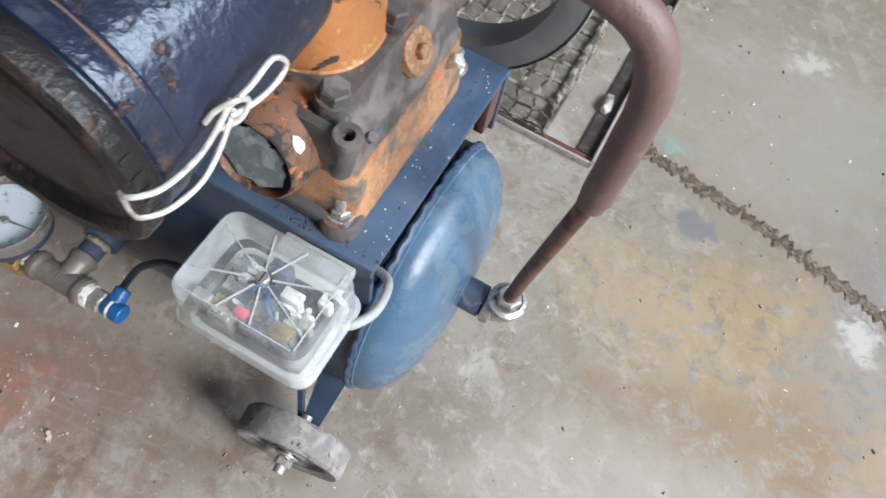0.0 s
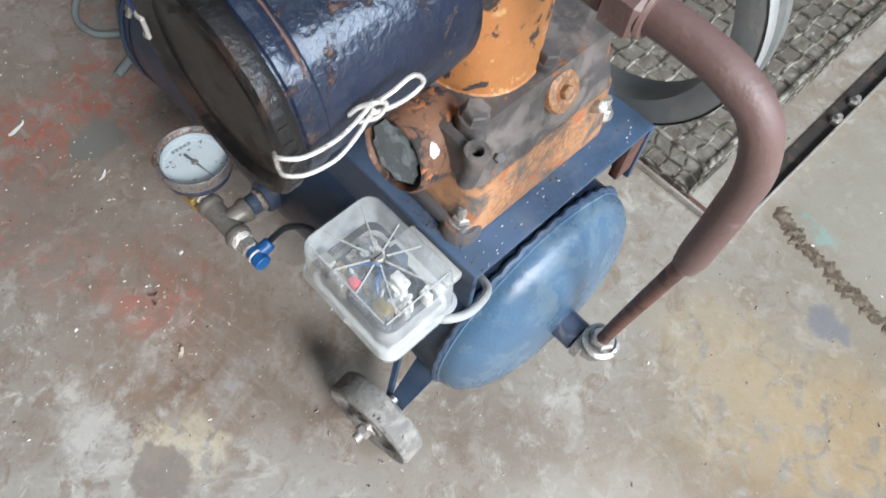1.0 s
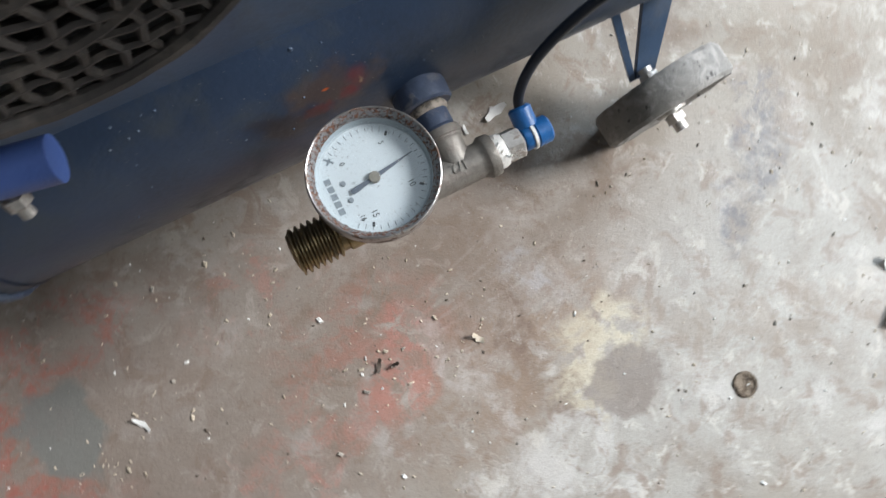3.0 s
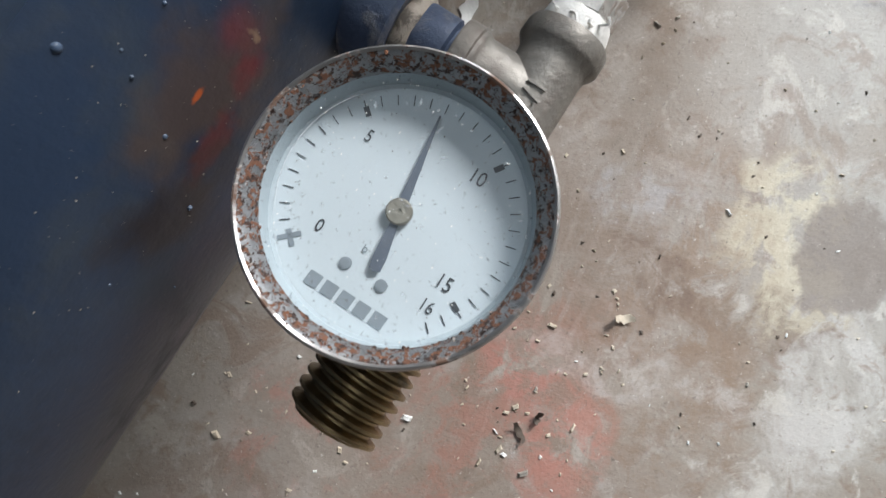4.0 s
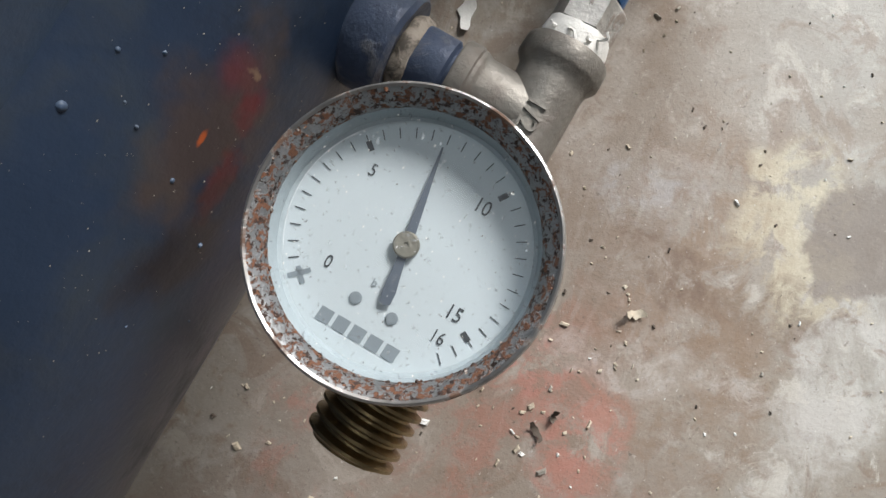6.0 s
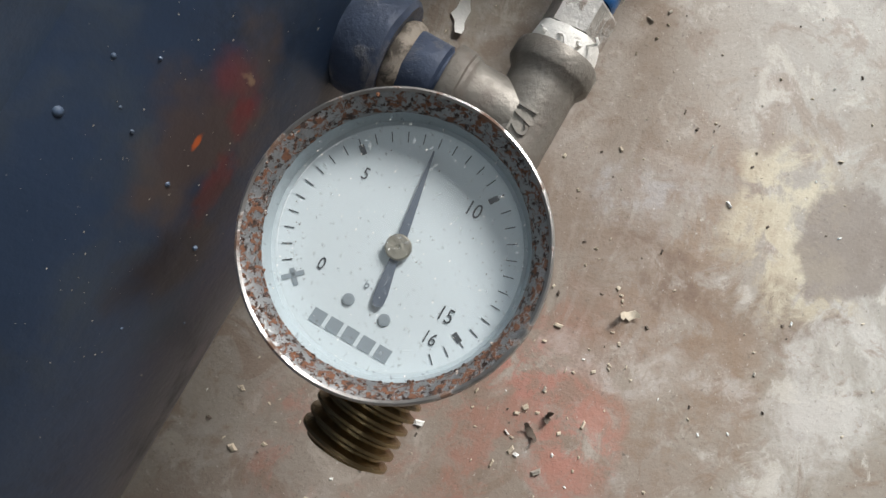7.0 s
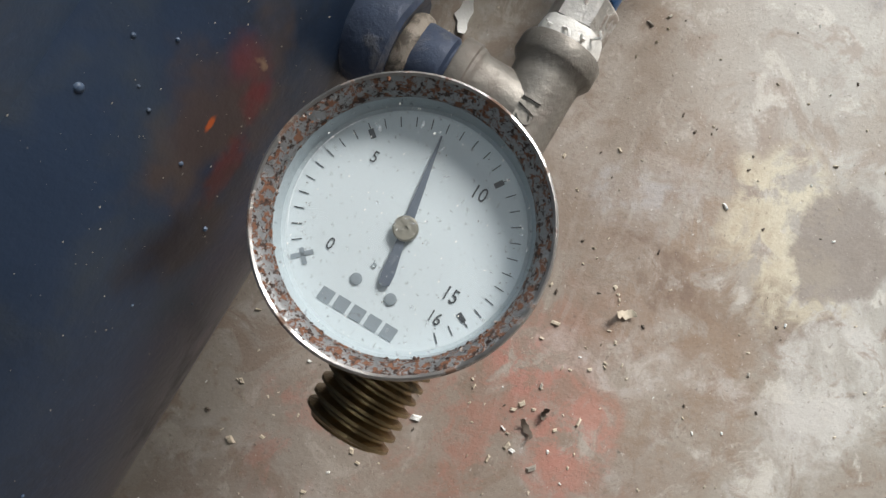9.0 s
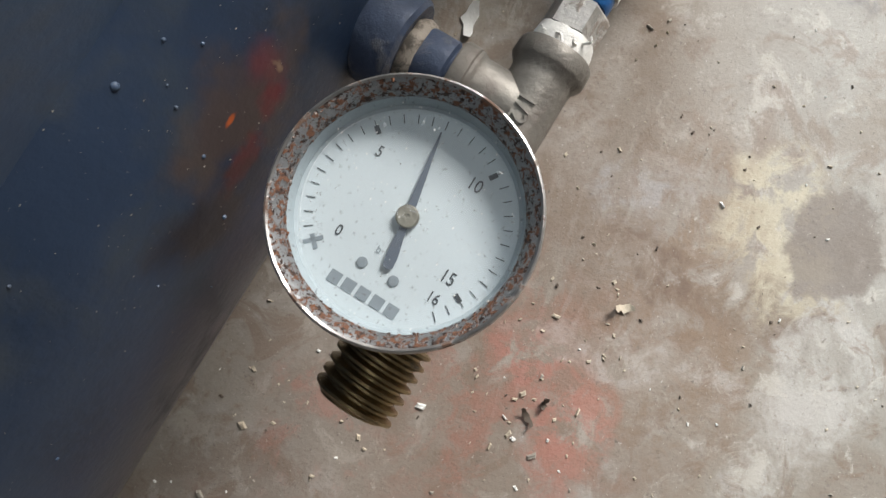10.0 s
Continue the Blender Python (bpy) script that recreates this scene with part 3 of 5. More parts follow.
for (px, py, pz), size, colour, strength, nscale in FLANK_PATCHES:
    c, mp, ln, mr, nz, mu, mx = (rn.new(k) for k in ("ShaderNodeTexCoord", "ShaderNodeMapping", "ShaderNodeVectorMath", "ShaderNodeMapRange", "ShaderNodeTexNoise", "ShaderNodeMath", "ShaderNodeMix"))
    mp.vector_type = "TEXTURE"
    mp.inputs["Location"].default_value, mp.inputs["Scale"].default_value = (px, py, pz), size
    rl.new(c.outputs["Object"], mp.inputs["Vector"])
    ln.operation = "LENGTH"
    rl.new(mp.outputs[0], ln.inputs[0])
    nz.inputs["Scale"].default_value, nz.inputs["Detail"].default_value = nscale, 8
    rl.new(c.outputs["Object"], nz.inputs["Vector"])
    mu.operation = "MULTIPLY_ADD"
    rl.new(nz.outputs["Fac"], mu.inputs[0])
    mu.inputs[1].default_value = 2.2
    rl.new(ln.outputs["Value"], mu.inputs[2])
    mr.interpolation_type = "SMOOTHSTEP"
    for k, v in (("From Min", 2.15), ("From Max", 1.35), ("To Min", 0.0), ("To Max", strength)):
        mr.inputs[k].default_value = v
    rl.new(mu.outputs[0], mr.inputs["Value"])
    mx.data_type = "RGBA"
    rl.new(mr.outputs["Result"], mx.inputs["Factor"])
    rl.new(under, mx.inputs["A"])
    mx.inputs["B"].default_value = (*colour, 1)
    under = mx.outputs["Result"]
rl.new(under, rb.inputs["Base Color"])
tank.data.materials[0] = far_end.data.materials[0] = far_seam.data.materials[0] = RUB_DARKENED
rng = random.Random(4)
drips = bmesh.new()
for k in range(46):
    a, x, r = radians(rng.uniform(118, 172)), rng.uniform(-0.47, -0.2), rng.choice((0.0003, 0.0004, 0.0006, 0.0009))
    bmesh.ops.create_icosphere(drips, subdivisions=1, radius=r, matrix=at(x, TY + TR * math.cos(a), TZ + TR * math.sin(a)))
for x, deg, r in ((-0.3165, 140.5, 0.0014), (-0.3144, 135.6, 0.0012), (-0.3002, 142.1, 0.0007), (-0.3200, 154.5, 0.0008), (-0.3092, 145.2, 0.0005)):
    bmesh.ops.create_icosphere(drips, subdivisions=2, radius=r, matrix=at(x, TY + (TR - 0.4 * r) * math.cos(radians(deg)), TZ + (TR - 0.4 * r) * math.sin(radians(deg))))
tagged(part("paint_speckle", drips, BLUE, tank), kind="stuff")

dust = bmesh.new()
for k in range(420):
    deg = radians(rng.uniform(122, 172))
    x = rng.gauss(-0.32, 0.05) if k < 320 else rng.uniform(-0.5, -0.02)
    bmesh.ops.create_icosphere(dust, subdivisions=1, radius=rng.choice((0.00005, 0.00007, 0.0001, 0.00016)), matrix=at(x, TY + TR * math.cos(deg), TZ + TR * math.sin(deg)) @ Matrix.Diagonal((rng.uniform(0.6, 2.4), 1, 1, 1)))
tagged(part("paint_dust", dust, GRIT, tank, smooth=0), kind="stuff")

PX0, PX1, PY0, PY1, PZ = -0.575, 0.003, 0.142, 0.380, 0.352
plate = bmesh.new()
box(PX0, PX1, PY0, PY1, PZ - 0.006, PZ, 0.0022, 2, plate)
box(PX0, PX1 - 0.001, PY0 + 0.0006, PY0 + 0.0056, 0.262, PZ - 0.005, 0.001, 1, plate)
box(PX0, PX1 - 0.001, PY1 - 0.0056, PY1 - 0.0006, 0.262, PZ - 0.005, 0.001, 1, plate)
top_plate = part("top_plate", plate, BLUE, compressor, "blue folded steel mounting plate with grit on it")
part("stiffener", box(-0.010, 0.0, PY1 - 0.03, PY1 - 0.007, 0.28, PZ - 0.006, 0.001), PIPE_THIN, top_plate, "rusty brown bracket under the plate")

# caster wheel on a flat-bar leg
WX, WY, WR = -0.028, 0.055, 0.060
SPIN = Matrix.Rotation(radians(5), 4, "Z") @ ALONG_Y
wheel = part("wheel", lathe([(0, -0.010), (0.018, -0.013), (0.019, -0.009), (0.040, -0.007), (0.043, -0.012), (0.043, 0.012), (0.040, 0.007), (0.019, 0.009), (0.018, 0.013), (0, 0.010)],
                            at(WX, WY, WR, SPIN), 48), RUBBER, compressor, "grey dusty solid wheel with flat tread")
part("tyre", roughen(lathe([(0.0425, -0.0125), (0.050, -0.0155), (0.057, -0.0155), (WR, -0.012), (WR + 0.0003, 0), (WR, 0.012), (0.057, 0.0155), (0.050, 0.0155), (0.0425, 0.0125)],
                           at(WX, WY, WR, SPIN), 56), 0.0008, 70), RUBBER, wheel)
axle = lathe([(0, -0.034), (0.006, -0.034), (0.006, 0.03), (0, 0.03)], at(WX, WY, WR, SPIN), 16)
lathe([(0.006, -0.0165), (0.013, -0.0165), (0.013, -0.0145), (0.006, -0.0145)], at(WX, WY, WR, SPIN), 24, axle)
hexagon(0.0095, 0.008, at(WX, WY, WR, SPIN) @ at(0, 0, -0.0255), axle)
hexagon(0.0095, 0.008, at(WX, WY, WR, SPIN) @ at(0, 0, 0.017), axle)
part("axle_bolt", axle, ZINC, wheel, "bright zinc axle bolt with nut")
legs = bmesh.new()


def strap(x0a, x0b, x1a, x1b):
    loft([[(a, y, z), (c, y, z), (c, y + 0.005, z), (a, y + 0.005, z)] for a, c, y, z in ((x0a, x0b, 0.081, 0.048), ((x0a + x1a) / 2, (x0b + x1b) / 2, 0.106, 0.09), (x1a, x1b, 0.131, 0.132), (x1a, x1b, 0.150, 0.172))], legs)


strap(-0.042, -0.036, -0.070, -0.062)
strap(-0.036, -0.016, -0.036, -0.004)
part("wheel_bracket", legs, BLUE, compressor, "blue flat-bar wheel leg")

# tubular handle bolted to the plate's flange
handle = part("handle", tube([(-0.428, 0.111, 0.334), (-0.50, 0.124, 0.334), (-0.58, 0.150, 0.335), (-0.66, 0.18, 0.345)], 0.0108, 16, 6), BLUE_TUBE, compressor, "bright blue tubular handle bolted on")
for x, y in ((-0.455, 0.109), (-0.509, 0.119)):
    b = hexagon(0.0065, 0.006, at(x, y, 0.322, Matrix.Rotation(radians(140), 4, "X")))
    lathe([(0, -0.02), (0.0035, -0.02), (0.0035, 0.012), (0, 0.012)], at(x, y, 0.322, Matrix.Rotation(radians(140), 4, "X")), 12, b)
    part("bolt", b, ZINC, handle)

# grit left lying on the plate
crumbs = bmesh.new()
rng = random.Random(11)
for k in range(120):
    if k < 100:
        x, y = rng.gauss(-0.055, 0.018), rng.gauss(0.151, 0.004)
    else:
        x, y = rng.uniform(-0.05, 0.0), rng.uniform(0.15, 0.36)
    y = max(y, PY0 + 0.004)
    bmesh.ops.create_icosphere(crumbs, subdivisions=1, radius=rng.uniform(0.0004, 0.0012), matrix=at(min(x, 0.002), y, PZ + 0.0005) @ Matrix.Diagonal((1, rng.uniform(0.5, 1.4), 0.6, 1)))
tagged(part("plate_grit", crumbs, CHIP_DARK, smooth=0), "loose grit and flakes on the blue plate", "grit", kind="stuff")

flakes = bmesh.new()
for k in range(44):
    x, y = rng.uniform(-0.55, 0.0), rng.uniform(0.147, 0.36)
    if k < 34:
        x = rng.uniform(-0.026, 0.002)
    bmesh.ops.create_icosphere(flakes, subdivisions=1, radius=rng.uniform(0.0002, 0.0007), matrix=at(x, y, PZ + 0.0003) @ Matrix.Diagonal((1, rng.uniform(0.5, 2.2), 0.5, 1)))
tagged(part("plate_dust", flakes, PAPER, smooth=0), "white flakes on the blue plate", "grit", kind="stuff")

# ---- electric motor ----
MX, MY, MZ = -0.400, 0.110, 0.470
motor = thing("electric_motor", (MX, 0.25, PZ), "grey electric motor with black round fan grille", "motor")
body = lathe([(0, 0.05), (0.080, 0.05), (0.086, 0.055), (0.086, 0.24), (0.07, 0.25), (0, 0.25)], at(MX, MY, MZ, ALONG_Y), 48)
for k in range(24):
    a = 2 * math.pi * k / 24
    fin = Matrix.Translation((MX, MY + 0.15, MZ)) @ Matrix.Rotation(a, 4, "Y")
    v = bmesh.ops.create_cube(body, size=1, matrix=fin @ at(0, 0, 0.088) @ Matrix.Diagonal((0.003, 0.16, 0.018, 1)))
part("motor_body", body, MOTOR_GREY, motor, "finned grey motor housing")
cowl = lathe([(0.101, 0.002), (0.1035, 0.006), (0.103, 0.03), (0.098, 0.062), (0.093, 0.068), (0.092, 0.066), (0.097, 0.03), (0.0975, 0.004)], at(MX, MY, MZ, ALONG_Y), 64)
cowl_ob = part("fan_cowl", cowl, MOTOR_GREY, motor, "chalky grey fan cowl with rusty rim")
lip = bmesh.new()
tube([(MX + 0.100 * math.cos(k * math.pi / 32), MY + 0.003, MZ + 0.100 * math.sin(k * math.pi / 32)) for k in range(65)], 0.0038, 8, 1, lip, 0.25)
part("rim", lip, GRILLE, cowl_ob)
# added black disc stands for the shade behind the grille
part("shade_backing", lathe([(0, 0.03), (0.097, 0.03)], at(MX, MY, MZ, ALONG_Y), 48), SHADE_BLACK, motor)
grille = bmesh.new()
R = 0.098
for k in range(-8, 9):
    o = k * 0.0115
    h = math.sqrt(max(R * R - o * o, 0))
    for turn in (0, 1):
        # wavy bars of a woven look
        pts = []
        m = max(3, int(2 * h / 0.012))
        for i in range(m + 1):
            s = -h + 2 * h * i / m
            w = 0.0016 * (1 if (i + k) % 2 else -1)
            pts.append((MX + (s if turn else o + w), MY + 0.005, MZ + (o + w if turn else s)))
        tube(pts, 0.0021, 6, 1, grille)
for r in (0.036, 0.068):
    tube([(MX + r * math.cos(k * math.pi / 24), MY + 0.0045, MZ + r * math.sin(k * math.pi / 24)) for k in range(49)], 0.0026, 6, 1, grille)
gr = part("fan_grille", grille, GRILLE, motor, "dusty black plastic fan grille")
badge = lathe([(0, -0.001), (0.024, -0.001), (0.027, 0.002), (0.027, 0.006), (0, 0.006)], at(MX, MY, MZ, ALONG_Y) @ Matrix.Diagonal((1.0, 0.62, 1, 1)), 40)
bd = part("badge", badge, GRILLE, gr)
chev = bmesh.new()
for s in (1, -1):
    for dz in (-0.0045, 0.0035):
        prism([(0.001 * s, dz), (0.016 * s, dz + 0.004), (0.016 * s, dz + 0.007), (0.001 * s, dz + 0.003)][::s], 0.0015, at(MX, MY - 0.001, MZ, Matrix.Rotation(radians(90), 4, "X")), chev)
part("emblem", chev, MOTOR_GREY, bd)
for x in (MX - 0.085, MX + 0.05):
    part("motor_foot", box(x, x + 0.035, MY + 0.08, MY + 0.22, PZ, PZ + 0.052, 0.004, 2), MOTOR_GREY, motor)
part("terminal_box", box(MX + 0.06, MX + 0.125, MY + 0.10, MY + 0.18, MZ - 0.03, MZ + 0.05, 0.006, 2), GRILLE, motor)

# ---- compressor pump ----
CX, CY = -0.072, 0.247
pump = thing("compressor_pump", (CX, CY, PZ), "old piston pump in peeling orange paint over cast iron", "pump")
part("base_flange", box(-0.122, -0.0265, 0.154, 0.344, PZ, PZ + 0.016, 0.005, 3), CAST_RUSTY, pump, "rust-streaked grey base flange bolted to the plate")


def block(w0, d0, z0, w1, d1, z1, r, n=6, bulge=0.0):
    secs = []
    for k in range(n + 1):
        t = k / n
        e = t * t * (3 - 2 * t)
        w, d, z = w0 + (w1 - w0) * e, d0 + (d1 - d0) * e, z0 + (z1 - z0) * t
        secs.append([(CX + x, CY + y, z) for x, y in rounded(w, d, r)])
    return loft(secs)


low = part("crankcase", roughen(block(0.095, 0.174, PZ + 0.002, 0.086, 0.168, PZ + 0.062, 0.014, 10), 0.0014, 30), ORANGE_OILY, pump, "orange and grey crankcase")
upper = roughen(block(0.0870, 0.164, PZ + 0.044, 0.062, 0.150, PZ + 0.122, 0.012, 10), 0.0012, 30)
part("crankcase_cover", upper, CAST, pump, "oily grey cast crankcase top")
ridge = bmesh.new()
tube([(-0.046, 0.182, 0.462), (-0.047, 0.23, 0.464), (-0.047, 0.292, 0.462)], 0.0035, 8, 4, ridge, 0.3)
part("casting_ridge", ridge, ORANGE_OILY, low)
part("boss", lathe([(0, -0.006), (0.015, -0.006), (0.018, 0), (0.0165, 0.005), (0.011, 0.0065), (0.0095, 0.0055), (0, 0.0058)], at(-0.0385, 0.257, 0.450, Matrix.Rotation(radians(62), 4, "Y")), 28), ORANGE_OILY, low, "round orange plug on the crankcase")
part("plug_bolt", hexagon(0.006, 0.006, at(-0.0345, 0.257, 0.452, Matrix.Rotation(radians(62), 4, "Y"))), ORANGE_OILY, low)
part("foot_lug", roughen(lathe([(0.017, 0.0), (0.0165, 0.009), (0.014, 0.0135), (0, 0.0135)], at(-0.038, 0.165, PZ), 28), 0.0008, 40), CAST_RUSTY, pump, "rust-red corner foot")
# ear with an upright bore, on a bar across the front of the case
lug = lathe([(0, -0.040), (0.0075, -0.040), (0.0082, -0.012), (0.0092, -0.006), (0.0096, -0.001), (0.0090, 0.0005), (0.0046, 0.0005), (0.0043, -0.0005), (0.0043, -0.012), (0, -0.012)],
            at(-0.0265, 0.1555, 0.478, Matrix.Rotation(radians(8), 4, "Y")), 32)
part("lug", roughen(lug, 0.0004, 90), CAST, pump, "dark cast lug with an open upright bore")
# black disc paints the shade at the bottom of the hole
part("bore", lathe([(0, 0), (0.0044, 0)], at(-0.0265, 0.1555, 0.4685), 20), SHADE_BLACK, pump)
part("lug_rib", roughen(loft([[(x, 0.1555 + w * u, z + h * v) for u, v in ((-1, -1), (-0.9, 0.3), (-0.5, 1), (0.5, 1), (0.9, 0.3), (1, -1))] for x, w, z, h in ((-0.116, 0.0085, 0.463, 0.014), (-0.075, 0.0075, 0.464, 0.0125), (-0.045, 0.0070, 0.463, 0.0120), (-0.030, 0.0075, 0.462, 0.0115))]), 0.0006, 60), CAST, pump, "dark cast bar between ring and lug")
part("case_web", roughen(box(-0.112, -0.036, 0.160, 0.180, 0.415, 0.466, 0.006, 3), 0.0008, 50), CAST, pump)
part("clamp_screw", hexagon(0.0042, 0.004, at(-0.0235, 0.1750, 0.4560, Matrix.Rotation(radians(40), 4, "Y"))), CAST, pump)
for x, y, z, r in ((-0.046, 0.171, 0.484, 0.0095), (-0.052, 0.249, 0.481, 0.0095), (-0.096, 0.272, 0.477, 0.010)):
    b = hexagon(r, 0.009, at(x, y, z, Matrix.Rotation(radians(12), 4, "Y")))
    lathe([(0, -0.02), (r * 1.15, -0.02), (r * 1.15, 0), (0, 0)], at(x, y, z, Matrix.Rotation(radians(12), 4, "Y")), 24, b)
    part("case_bolt", b, CAST, pump, "brown rusty hexagon bolt")
for x, y in ((-0.038, 0.165), (-0.034, 0.334), (-0.116, 0.334)):
    b = lathe([(0, 0), (0.0105, 0), (0.0105, 0.002), (0.005, 0.002), (0.005, 0.019), (0.004, 0.021), (0, 0.021)], at(x, y, PZ + 0.0135), 24)
    hexagon(0.0080, 0.007, at(x, y, PZ + 0.0155), b)
    part("foot_bolt", b, ZINC, pump, "bright zinc stud with nut and washer")
# round inspection opening with a cracked dark glass
SG = at(-0.0745, 0.1265, 0.4515, Matrix.Rotation(radians(-10), 4, "X") @ Matrix.Rotation(radians(90), 4, "X"))
ring = lathe([(0.0265, -0.045), (0.0325, -0.045), (0.0320, -0.010), (0.0305, -0.002), (0.0300, 0.001), (0.0285, 0.002), (0.0278, 0.001), (0.0268, -0.004), (0.0265, -0.006)], SG, 56)
sight = part("inspection_ring", roughen(ring, 0.0008, 50), RUST_RING, pump, "rusty round ring with broken dusty glass")
# black disc paints the shade behind the broken glass
part("ring_shade_back", lathe([(0, -0.0035), (0.027, -0.0035)], SG, 32), SHADE_BLACK, sight)
shard = [(0.0255 * math.cos(radians(a)) * f, 0.0255 * math.sin(radians(a)) * f) for a, f in ((0, .93), (14, .82), (25, .95), (45, .9), (55, .76), (66, .93), (90, .97), (112, .84), (126, .96), (150, .88), (165, .95), (186, .78), (200, .92), (222, .84), (245, .97), (268, .8), (282, .94), (305, .86), (330, .96), (345, .88))]
part("broken_glass", prism(shard, 0.0015, SG @ at(-0.0005, 0, -0.0022)), GLASS_BROKEN, sight, "dusty blue-grey broken glass")
part("paint_drip", roughen(prism([(0, 0), (0.004, 0.001), (0.006, 0.004), (0.0045, 0.009), (0.0015, 0.012), (-0.0005, 0.008), (-0.002, 0.004)], 0.0008, at(-0.0470, 0.1365, 0.4660, Vector((0.75, -0.15, 0.62)).to_track_quat("Z", "Y").to_matrix().to_4x4())), 0.0008, 300), WHITE_PAINT, pump, "white paint splash")

# cylinder barrel and head
BX, BY = -0.094, 0.224
barrel = lathe([(0.050, 0.452), (0.053, 0.458), (0.053, 0.468), (0.0455, 0.475), (0.0445, 0.50), (0.0455, 0.53), (0.047, 0.56), (0.047, 0.575), (0.052, 0.58), (0.052, 0.592), (0, 0.592)], at(BX, BY, 0), 56)
part("cylinder", roughen(barrel, 0.0012, 28), ORANGE, pump, "orange cylinder barrel with flaked dark patches")
head = lathe([(0.050, 0.592), (0.053, 0.598), (0.053, 0.628), (0.045, 0.636), (0, 0.637)], at(BX, BY, 0), 56)
hd = part("cylinder_head", roughen(head, 0.001, 30), CAST, pump, "dark brown cast cylinder head")
for k in range(5):
    a = radians(20 + 72 * k)
    part("head_bolt", hexagon(0.008, 0.008, at(BX + 0.041 * math.cos(a), BY + 0.041 * math.sin(a), 0.634)), CAST, hd)
part("end_stud", hexagon(0.006, 0.012, at(-0.030, 0.304, 0.402, Matrix.Rotation(radians(50), 4, "Y"))), ZINC, pump)

# ---- air filter ----
FX, FY, FZ, FR = -0.0675, 0.0195, 0.606, 0.0505
air_filter = thing("air_filter", (FX, 0.07, FZ - FR), "glossy black canister intake filter with wire clips", "air filter")
can = lathe([(0.034, 0.125), (0.040, 0.122), (FR - 0.001, 0.112), (FR, 0.10), (FR, 0.022), (FR + 0.0013, 0.0205), (FR + 0.0013, 0.010), (FR, 0.009), (FR, 0.004), (FR - 0.002, 0.002), (0, 0.002)],
            at(FX, FY, FZ, ALONG_Y), 64)
canister = part("canister", roughen(can, 0.0007, 40), BLACK, air_filter, "dented glossy black steel canister")
seam = bmesh.new()
tube([(FX + (FR + 0.0002) * math.cos(k * math.pi / 40), FY + 0.0195, FZ + (FR + 0.0008) * math.sin(k * math.pi / 40)) for k in range(81)], 0.0009, 8, 1, seam, 0.5)
part("seam", seam, SEAM, canister, "rusty pressed seam")
cap = lathe([(FR + 0.001, 0.008), (FR + 0.003, 0.004), (FR + 0.003, -0.002), (FR + 0.001, -0.004), (FR - 0.003, -0.003), (FR - 0.006, 0.001), (0.036, 0.002), (0.033, 0.0), (0.020, 0.0012), (0, 0.0)], at(FX, FY, FZ, ALONG_Y), 72)
cp = part("end_cap", roughen(cap, 0.0008, 70), CAP, air_filter, "rust-brown pressed end cap")
nicks = bmesh.new()
for k in range(54):
    a = 2 * math.pi * k / 54 + 0.03 * math.sin(k * 5.1)
    bmesh.ops.create_cube(nicks, size=1, matrix=at(FX, FY, FZ, Matrix.Rotation(-a, 4, "Y")) @ at(FR + 0.0027, 0.001, 0) @ Matrix.Diagonal((0.0012, 0.005, 0.0022 + 0.001 * math.sin(k * 3.3), 1)))
part("crimped_edge", nicks, CAP, cp)
part("intake_neck", tube([(FX, 0.13, FZ), (FX - 0.006, 0.158, FZ - 0.002), (FX - 0.012, 0.185, FZ - 0.004)], 0.020, 20, 4), CAST, air_filter)


def latch(x, s):
    """A bent wire clip that hooks over the cap's edge and ends in a pull loop."""
    bm = bmesh.new()
    for dz in (-0.006, 0.006):
        tube([(x - s * 0.003, FY - 0.004, FZ + dz * 0.9), (x + s * 0.001, FY - 0.004, FZ + dz), (x + s * 0.006, FY + 0.0035, FZ + dz - 0.001), (x + s * 0.0085, FY + 0.0174, FZ + dz), (x + s * 0.007, FY + 0.0313, FZ + dz * 0.7 + 0.003), (x + s * 0.005, FY + 0.0410, FZ + dz * 0.4 + 0.007)], 0.0011, 8, 6, bm)
    tube([(x - s * 0.003, FY - 0.004, FZ - 0.0054), (x - s * 0.003, FY - 0.004, FZ + 0.0054)], 0.0011, 8, 1, bm)
    tube([(x + s * 0.004, FY + 0.0330, FZ + 0.001), (x + s * 0.008, FY + 0.0400, FZ + 0.002), (x + s * 0.0085, FY + 0.0450, FZ + 0.007), (x + s * 0.008, FY + 0.0400, FZ + 0.0115), (x + s * 0.004, FY + 0.0340, FZ + 0.0095), (x + s * 0.002, FY + 0.0300, FZ + 0.006)], 0.0011, 8, 6, bm)
    tube([(x + s * 0.006, FY + 0.0380, FZ + 0.004), (x + s * 0.009, FY + 0.0490, FZ + 0.0035), (x + s * 0.010, FY + 0.0600, FZ + 0.0045), (x + s * 0.010, FY + 0.0645, FZ + 0.0085), (x + s * 0.009, FY + 0.0590, FZ + 0.0145), (x + s * 0.009, FY + 0.0470, FZ + 0.0130), (x + s * 0.006, FY + 0.0380, FZ + 0.009)], 0.0011, 8, 6, bm)
    return bm


part("wire_latch", latch(FX + FR, 1), WIRE, air_filter, "galvanised bent wire latch")
part("wire_latch", latch(FX - FR, -1), WIRE, air_filter, "galvanised bent wire latch")

